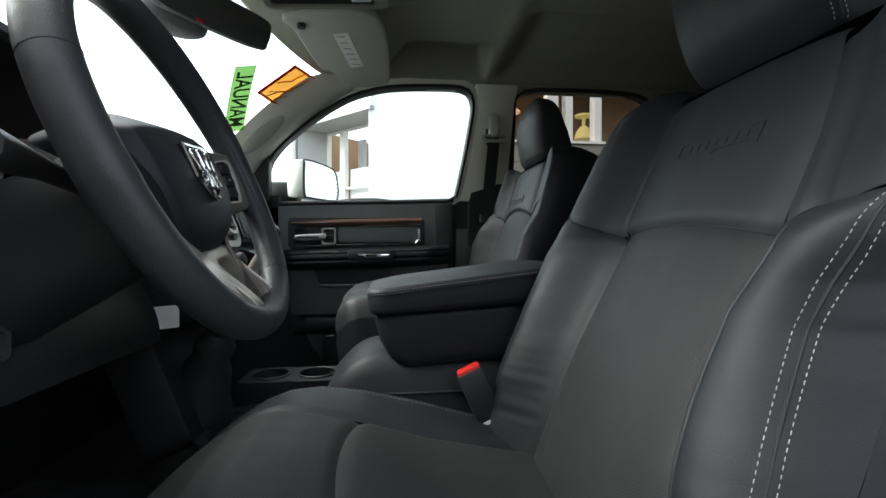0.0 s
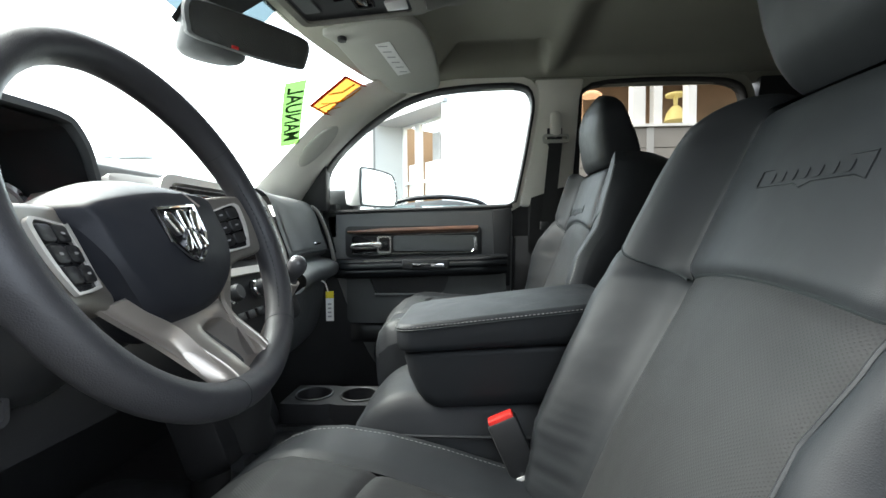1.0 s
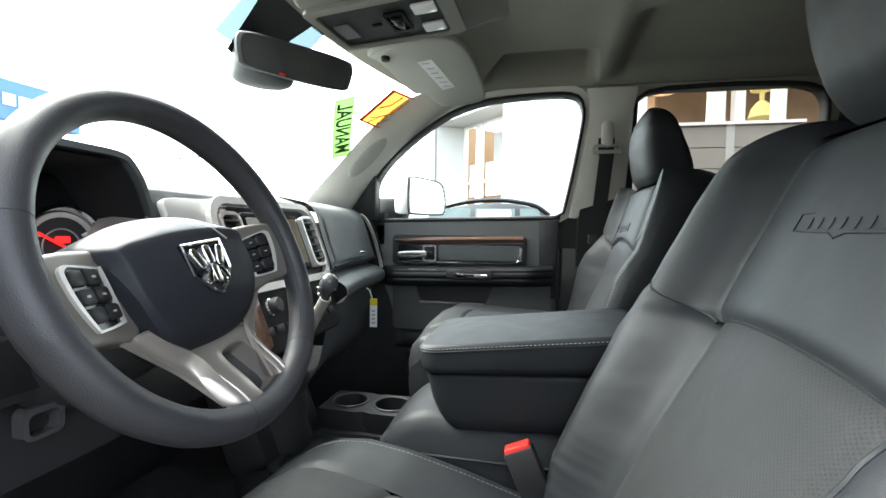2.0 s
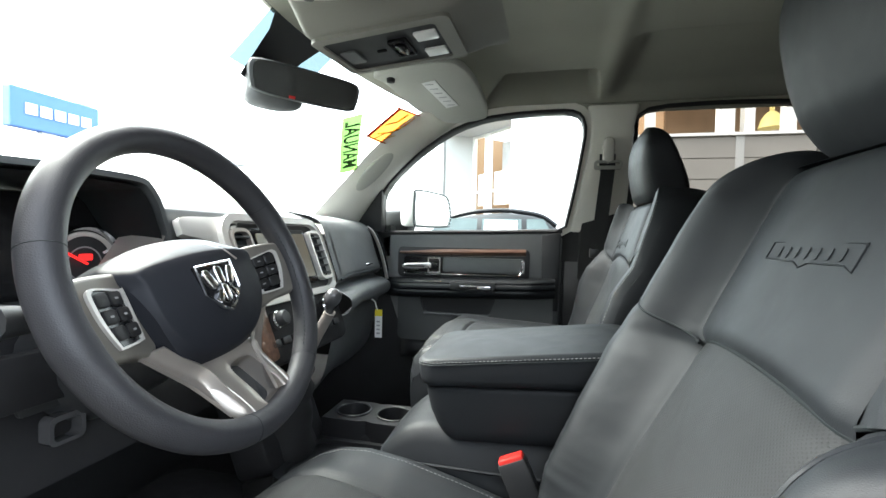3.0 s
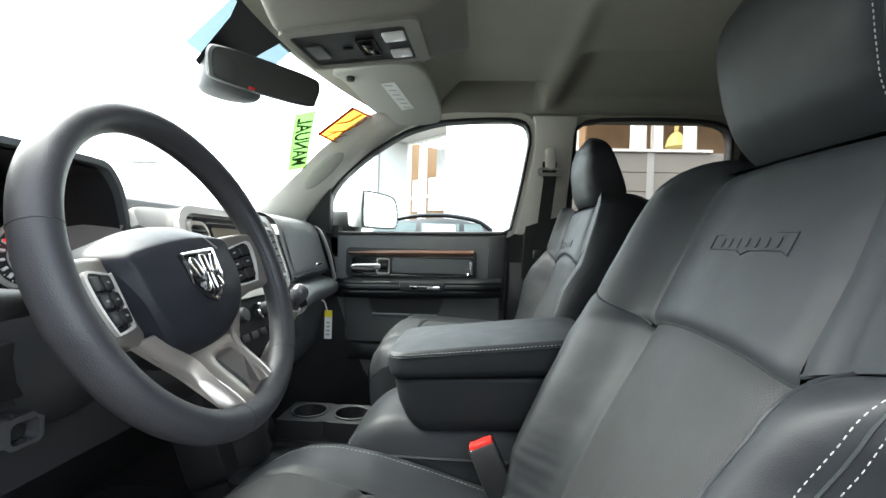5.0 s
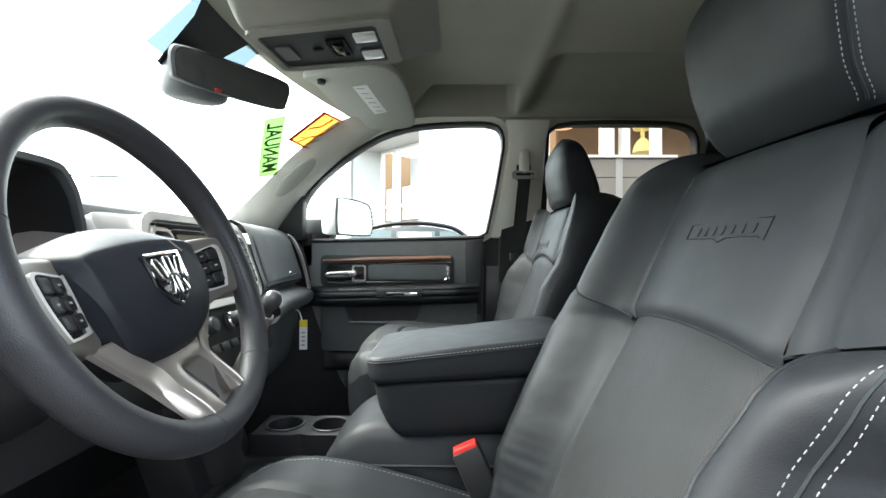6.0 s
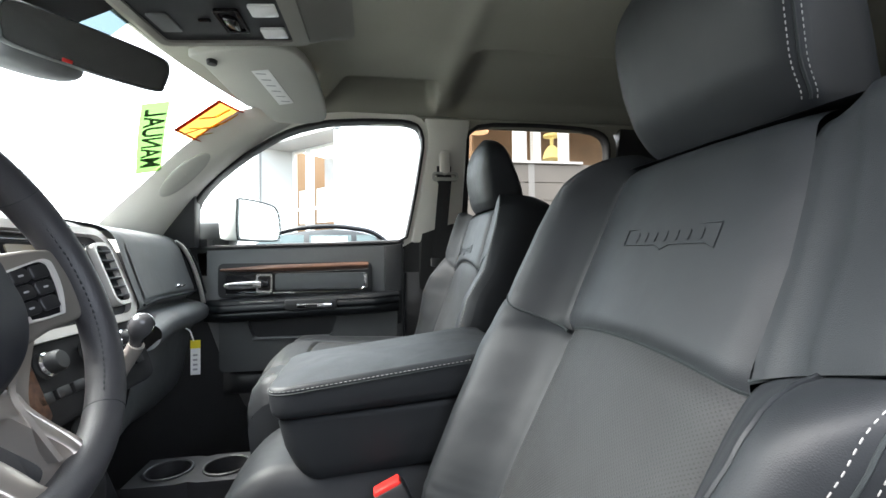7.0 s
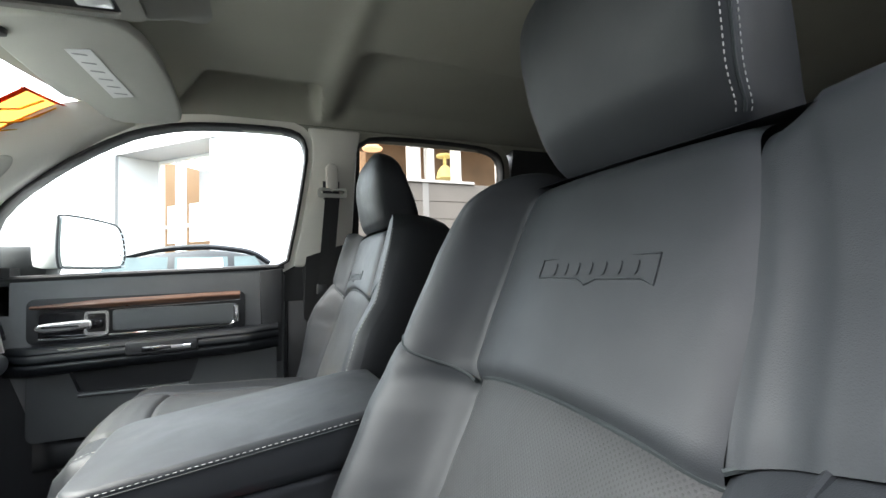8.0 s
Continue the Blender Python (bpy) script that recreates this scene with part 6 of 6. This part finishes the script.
# ---- outside ----
ASPHALT = mat("lot_asphalt", (0.048, 0.048, 0.046), 0.9, var=0.2, scale=0.6, bump=0.5, bscale=40)
WALLW = mat("white_render_wall", (0.80, 0.80, 0.78), 0.85, var=0.04, scale=0.8, bump=0.2, bscale=60)
WALLG = mat("grey_panel_wall", (0.20, 0.20, 0.20), 0.7, var=0.05, scale=0.8)
WALLB2 = mat("pale_beige_panel", (0.40, 0.40, 0.39), 0.8, var=0.05, scale=0.8)
WALLB = mat("brown_grey_siding", (0.26, 0.245, 0.225), 0.8, var=0.1, scale=1.2)
FRAMEW = mat("white_window_frame", (0.75, 0.75, 0.73), 0.5, var=0.03)
ROOMW = mat("showroom_wall", (0.30, 0.20, 0.12), 0.9, var=0.15, scale=1.0)
ROOMD = mat("showroom_dark", (0.34, 0.23, 0.145), 0.9, var=0.25, scale=1.5)
TRUCK = mat("truck_paint", (0.72, 0.72, 0.71), 0.35, var=0.03, coat=0.5)
PAINT = mat("grey_car_paint", (0.008, 0.009, 0.011), 0.55, 0.0, var=0.03, spec=0.12)
CARGLASS = mat("car_window_glass", (0.06, 0.08, 0.08), 0.08, var=0.3, scale=3)
BLUE = mat("blue_sign_face", (0.075, 0.18, 0.52), 0.5, var=0.04)
POLE = mat("grey_painted_steel", (0.45, 0.47, 0.48), 0.5, 0.3)
LAMP = emitter("lit_lamp_glass", (0.62, 0.52, 0.20), 0.09)
LAMPO = emitter("lit_warm_lamp", (1.0, 0.60, 0.35), 0.12)

ground = part("ground", grid(lambda u, v: Vector((mix(-400, 400, u), mix(-400, 400, v), 0.0)), 4, 4), ASPHALT, smooth=False)
tagged(ground, "dark asphalt of the car lot", "ground", kind="structure")

FY = 5.0
shop = thing("showroom_building", "white and grey car showroom with lit windows", "building")


def wallbox(name, x0, x1, z0, z1, m, y0=FY, y1=FY + 0.3, label=""):
    return part(name, box((x0, y0, z0), (x1, y1, z1)), m, shop, label, smooth=False)


wallbox("wall", -0.30, 1.20, 0.0, 4.6, WALLW)
# the slanting front with a recessed window under a soffit: along it, into the building, up
FRONT = Matrix.Translation((-1.480, 6.145, 0)) @ pose(0, 0, 0, 0, 0, -45)
SOFFIT = mat("soffit_panel", (0.34, 0.34, 0.34), 0.7, var=0.05, scale=0.8)


def frontbox(name, a0, a1, z0, z1, m, d0, d1, label=""):
    return part(name, box((a0, d0, z0), (a1, d1, z1), m=FRONT), m, shop, label, smooth=False)


frontbox("soffit", -0.10, 1.70, 3.22, 3.27, SOFFIT, 0.0, 0.52, "grey soffit above the window")
frontbox("fascia", -0.10, 1.70, 3.272, 3.9, WALLW, 0.01, 0.52)
part("return_wall", prism([(0.0, 0.0), (0.158, 0.475), (0.10, 0.52), (-0.08, 0.0)], lambda a, b, d: FRONT @ Vector((a, b, d)), 3.218), WALLB2, shop, "pale wall beside the window", smooth=False)
frontbox("end_pillar", -0.085, 0.012, 0.0, 3.218, WALLG, -0.012, 0.03)
frontbox("window_head", 0.16, 1.75, 3.185, 3.218, FRAMEW, 0.465, 0.53)
frontbox("window_jamb", 0.160, 0.200, 0.0, 3.185, FRAMEW, 0.465, 0.53)
frontbox("mullion", 0.505, 0.620, 0.0, 3.185, FRAMEW, 0.455, 0.53)
for a0, a1 in ((0.200, 0.505), (0.620, 1.75)):
    frontbox("window_rail", a0, a1, 2.275, 2.315, POLE, 0.47, 0.52)
    frontbox("room_display", a0 + 0.01, a1, 2.08, 2.60, WALLW, 0.56, 0.58, "pale showroom display")
frontbox("room_back", -0.4, 2.6, 0.0, 3.4, ROOMW, 1.9, 1.95, "warm showroom wall")
frontbox("room_side", -0.42, -0.40, 0.0, 3.4, ROOMW, 0.55, 1.9)
frontbox("room_poster", 0.650, 0.84, 2.62, 3.08, PRINT, 0.70, 0.72)
wallbox("far_wing", -4.2, -1.6, 0.0, 2.3, WALLW, FY + 6.0, FY + 6.3)
# the part seen through the rear door glass
wallbox("lower_wall", 1.20, 5.5, 0.0, 2.83, WALLB)
wallbox("ledge", 1.20, 3.15, 2.83, 2.865, FRAMEW, FY - 0.05, FY + 0.3, "pale window ledge")
for x0, x1, in ((1.36, 1.46), (2.17, 2.33), (2.44, 2.54), (2.86, 2.965), (3.62, 3.72)):
    wallbox("mullion", x0, x1, 2.865, 4.2, FRAMEW, FY, FY + 0.15)
for k in range(7):
    wallbox("siding", 1.21, 5.4, 1.07 + k * 0.25, 1.308 + k * 0.25, WALLB, FY - 0.02, FY)
wallbox("wall_strip", 2.34, 2.43, 1.0, 2.83, WALLB2, FY - 0.025, FY)
wallbox("room_back", 1.05, 6.0, 2.4, 4.4, ROOMD, FY + 2.2, FY + 2.3, "warm showroom wall")
wallbox("room_ceiling", 1.0, 6.0, 4.2, 4.4, ROOMD, FY + 0.3, FY + 2.3)
lm = thing("pendant_lamp", "lit yellow glass pendant lamp in the showroom", "lamp", "showroom lamps")
part("shade", lathe([(0.045, 0.17), (0.075, 0.14), (0.115, 0.08), (0.135, 0.0), (0.145, -0.03), (0.125, -0.03), (0.0, -0.02)], Matrix.Translation((2.905, FY + 0.45, 3.04)), 24), LAMP, lm, "lit yellow glass shade")
part("canopy", lathe([(0.0, 0.34), (0.13, 0.34), (0.13, 0.31), (0.03, 0.30), (0.025, 0.18), (0.05, 0.16), (0.0, 0.15)], Matrix.Translation((2.905, FY + 0.45, 3.04)), 20), LAMP, lm)
l2 = thing("pendant_lamp", "lit orange ceiling lamp in the showroom", "lamp", "showroom lamps")
part("shade", lathe([(0.0, 0.05), (0.10, 0.04), (0.15, 0.0), (0.14, -0.02), (0.0, -0.03)], Matrix.Translation((1.76, FY + 0.45, 3.39)), 24), LAMPO, l2, "lit warm shade")

# parked car beside the truck
suv = thing("parked_car", "dark grey parked estate car beside the truck", "car")


def carbody(u, v):
    x = mix(-2.6, 1.15, u)
    prof_z = float(np.interp(x, [-2.6, -2.45, -1.5, -1.25, -0.85, -0.6, -0.4, -0.18, 0.0, 0.15, 0.26, 0.6, 0.8, 1.1, 1.15], [0.8, 1.0, 1.15, 1.24, 1.60, 1.735, 1.770, 1.785, 1.770, 1.738, 1.665, 1.40, 1.15, 1.0, 0.75]))
    a = math.pi * v
    w = 0.92 if prof_z < 1.15 else mix(0.92, 0.66, smooth(1.2, 1.73, prof_z))
    z = 0.30 + (prof_z - 0.30) * abs(math.sin(a)) ** 0.35
    w2 = 0.92 - 0.22 * smooth(1.15, 1.73, z)
    return Vector((x, 3.35 - math.copysign(abs(math.cos(a)) ** 0.35, math.cos(a)) * w2, z))


part("body", grid(carbody, 70, 24), PAINT, suv)


def sglass(x0, x1, x2, x3):
    bm = bmesh.new()
    pts = []
    for x, z in ((x0, 1.28), (x1, 1.28), (x2, 1.712), (x3, 1.712)):
        pts.append(bm.verts.new((x, 3.35 - 0.92 + 0.22 * smooth(1.15, 1.73, z) - 0.012, z)))
    bm.faces.new(pts)
    return bm


part("side_window", sglass(-1.10, -0.36, -0.36, -0.62), CARGLASS, suv, smooth=False)
part("side_window", sglass(-0.32, 0.01, -0.01, -0.32), CARGLASS, suv, smooth=False)
part("side_window", sglass(0.05, 0.42, 0.16, 0.03), CARGLASS, suv, smooth=False)
part("window_card", prism([(-0.30, 1.32), (-0.02, 1.32), (-0.04, 1.70), (-0.30, 1.70)], lambda a, b, d: Vector((a, 2.43 + 0.22 * smooth(1.15, 1.73, b) - 0.02 - d, b)), 0.004), PAPER, suv, "white card behind the window", smooth=False)
part("roof_rail", tube(spline([(-0.62, 2.70, 1.715), (-0.42, 2.70, 1.765), (-0.18, 2.70, 1.782), (0.0, 2.70, 1.768), (0.15, 2.70, 1.735), (0.26, 2.70, 1.66)], 30), 0.02, 8), GLOSS, suv, "black roof rail")
for wx in (-1.95, 0.55):
    w = part("wheel", lathe([(0.0, -0.1), (0.22, -0.1), (0.22, -0.02), (0.0, 0.0)], Matrix.Translation((wx, 2.50, 0.34)) @ pose(0, 0, 0, 90, 0, 0), 20), POLE, suv)
    part("tyre", lathe([(0.22, -0.11), (0.32, -0.11), (0.34, -0.06), (0.34, 0.06), (0.32, 0.11), (0.22, 0.11)], Matrix.Translation((wx, 2.50, 0.34)) @ pose(0, 0, 0, 90, 0, 0), 24), RUBBER, w)

# door mirror of the truck
MH = spline([(-0.375, 0, 1.605), (-0.375, 0, 1.715), (-0.36, 0, 1.74), (-0.24, 0, 1.735), (-0.20, 0, 1.715), (-0.185, 0, 1.65), (-0.19, 0, 1.605), (-0.22, 0, 1.592), (-0.35, 0, 1.590)], 45, closed=True)


MR = Matrix.Translation((-0.272, 0.88, 0)) @ pose(0, 0, 0, 0, 0, 64)


def mh(u, v):
    p = MH[round(u * len(MH)) % len(MH)]
    c = Vector((-0.28, 0, 1.655))
    k, d = ((0.92, 0.0), (1.0, 0.004), (1.02, 0.02), (1.0, 0.05), (0.9, 0.08), (0.6, 0.10), (0.0, 0.105))[round(v * 6)]
    q = c + (p - c) * k
    return MR @ Vector(((q.x + 0.28) * 1.2 - 0.008, d, (q.z - 1.655) * 0.95 + 1.66))


dm = part("door_mirror", grid(mh, len(MH), 6, wrap=True), TRUCK, door, "white painted door mirror housing")
part("mirror_rim", tube([MR @ Vector(((p.x + 0.28) * 1.2 - 0.008, -0.002, (p.z - 1.655) * 0.95 + 1.66)) for p in MH], 0.003, 6, closed=True), DARK, dm, "black mirror rim")
part("mirror_glass", prism([(c.x * 0.92 - 0.28 * 0.08, c.z * 0.92 + 1.655 * 0.08) for c in MH], lambda a, b, d: MR @ Vector(((a + 0.28) * 1.2 - 0.008, d - 0.004, (b - 1.655) * 0.95 + 1.66)), 0.003), MIRROR, dm, "mirror glass", smooth=False)
for k in range(7):
    part("rib", tube([MR @ Vector((0.085, -0.006, 1.605 + 0.017 * k)), MR @ Vector((0.104, -0.004, 1.605 + 0.017 * k))], 0.0022, 6), POLE, dm)
part("arm", box((-0.55, 0.82, 1.575), (-0.36, 0.93, 1.665), 0.02), DARK, dm, "black mirror arm")

bonnet = part("bonnet", grid(lambda u, v: Vector((mix(-2.3, -0.98, u), mix(-0.85, 0.85, v), 1.40 + 0.03 * u + 0.05 * math.sin(math.pi * v))), 10, 14), TRUCK)
tagged(bonnet, "white painted truck bonnet below the windscreen", "bonnet", kind="structure")

# sign, posts and far cars
sg = thing("dealer_sign", "blue dealership sign panel with plain white bars", "sign")
part("panel", box((-10.6, 5.75, 3.62), (-10.35, 7.55, 4.45), 0.03), BLUE, sg, smooth=False)
for k in range(5):
    part("sign_bar", box((-10.34, 6.0 + k * 0.28, 3.92), (-10.32, 6.22 + k * 0.28, 4.15)), PAPER, sg, "plain white bar", smooth=False)
part("post", box((-10.55, 6.35, 0.0), (-10.4, 6.65, 3.62)), POLE, sg)


def pole(x, y, h, arm):
    p = thing("street_lamp", "slender grey lamp post in the car lot", "street lamp", "lamp posts")
    part("post", tube([(x, y, 0), (x, y, h)], lambda t: 0.09 - 0.03 * t, 8), POLE, p)
    if arm:
        part("arm", tube([(x, y, h), (x + 1.2, y, h + 0.05)], 0.05, 6), POLE, p)
        part("head", box((x + 0.9, y - 0.15, h - 0.05), (x + 1.7, y + 0.15, h + 0.12), 0.03), POLE, p)


pole(-15, 9.5, 5.2, True)
pole(-9.5, 9.5, 3.4, True)
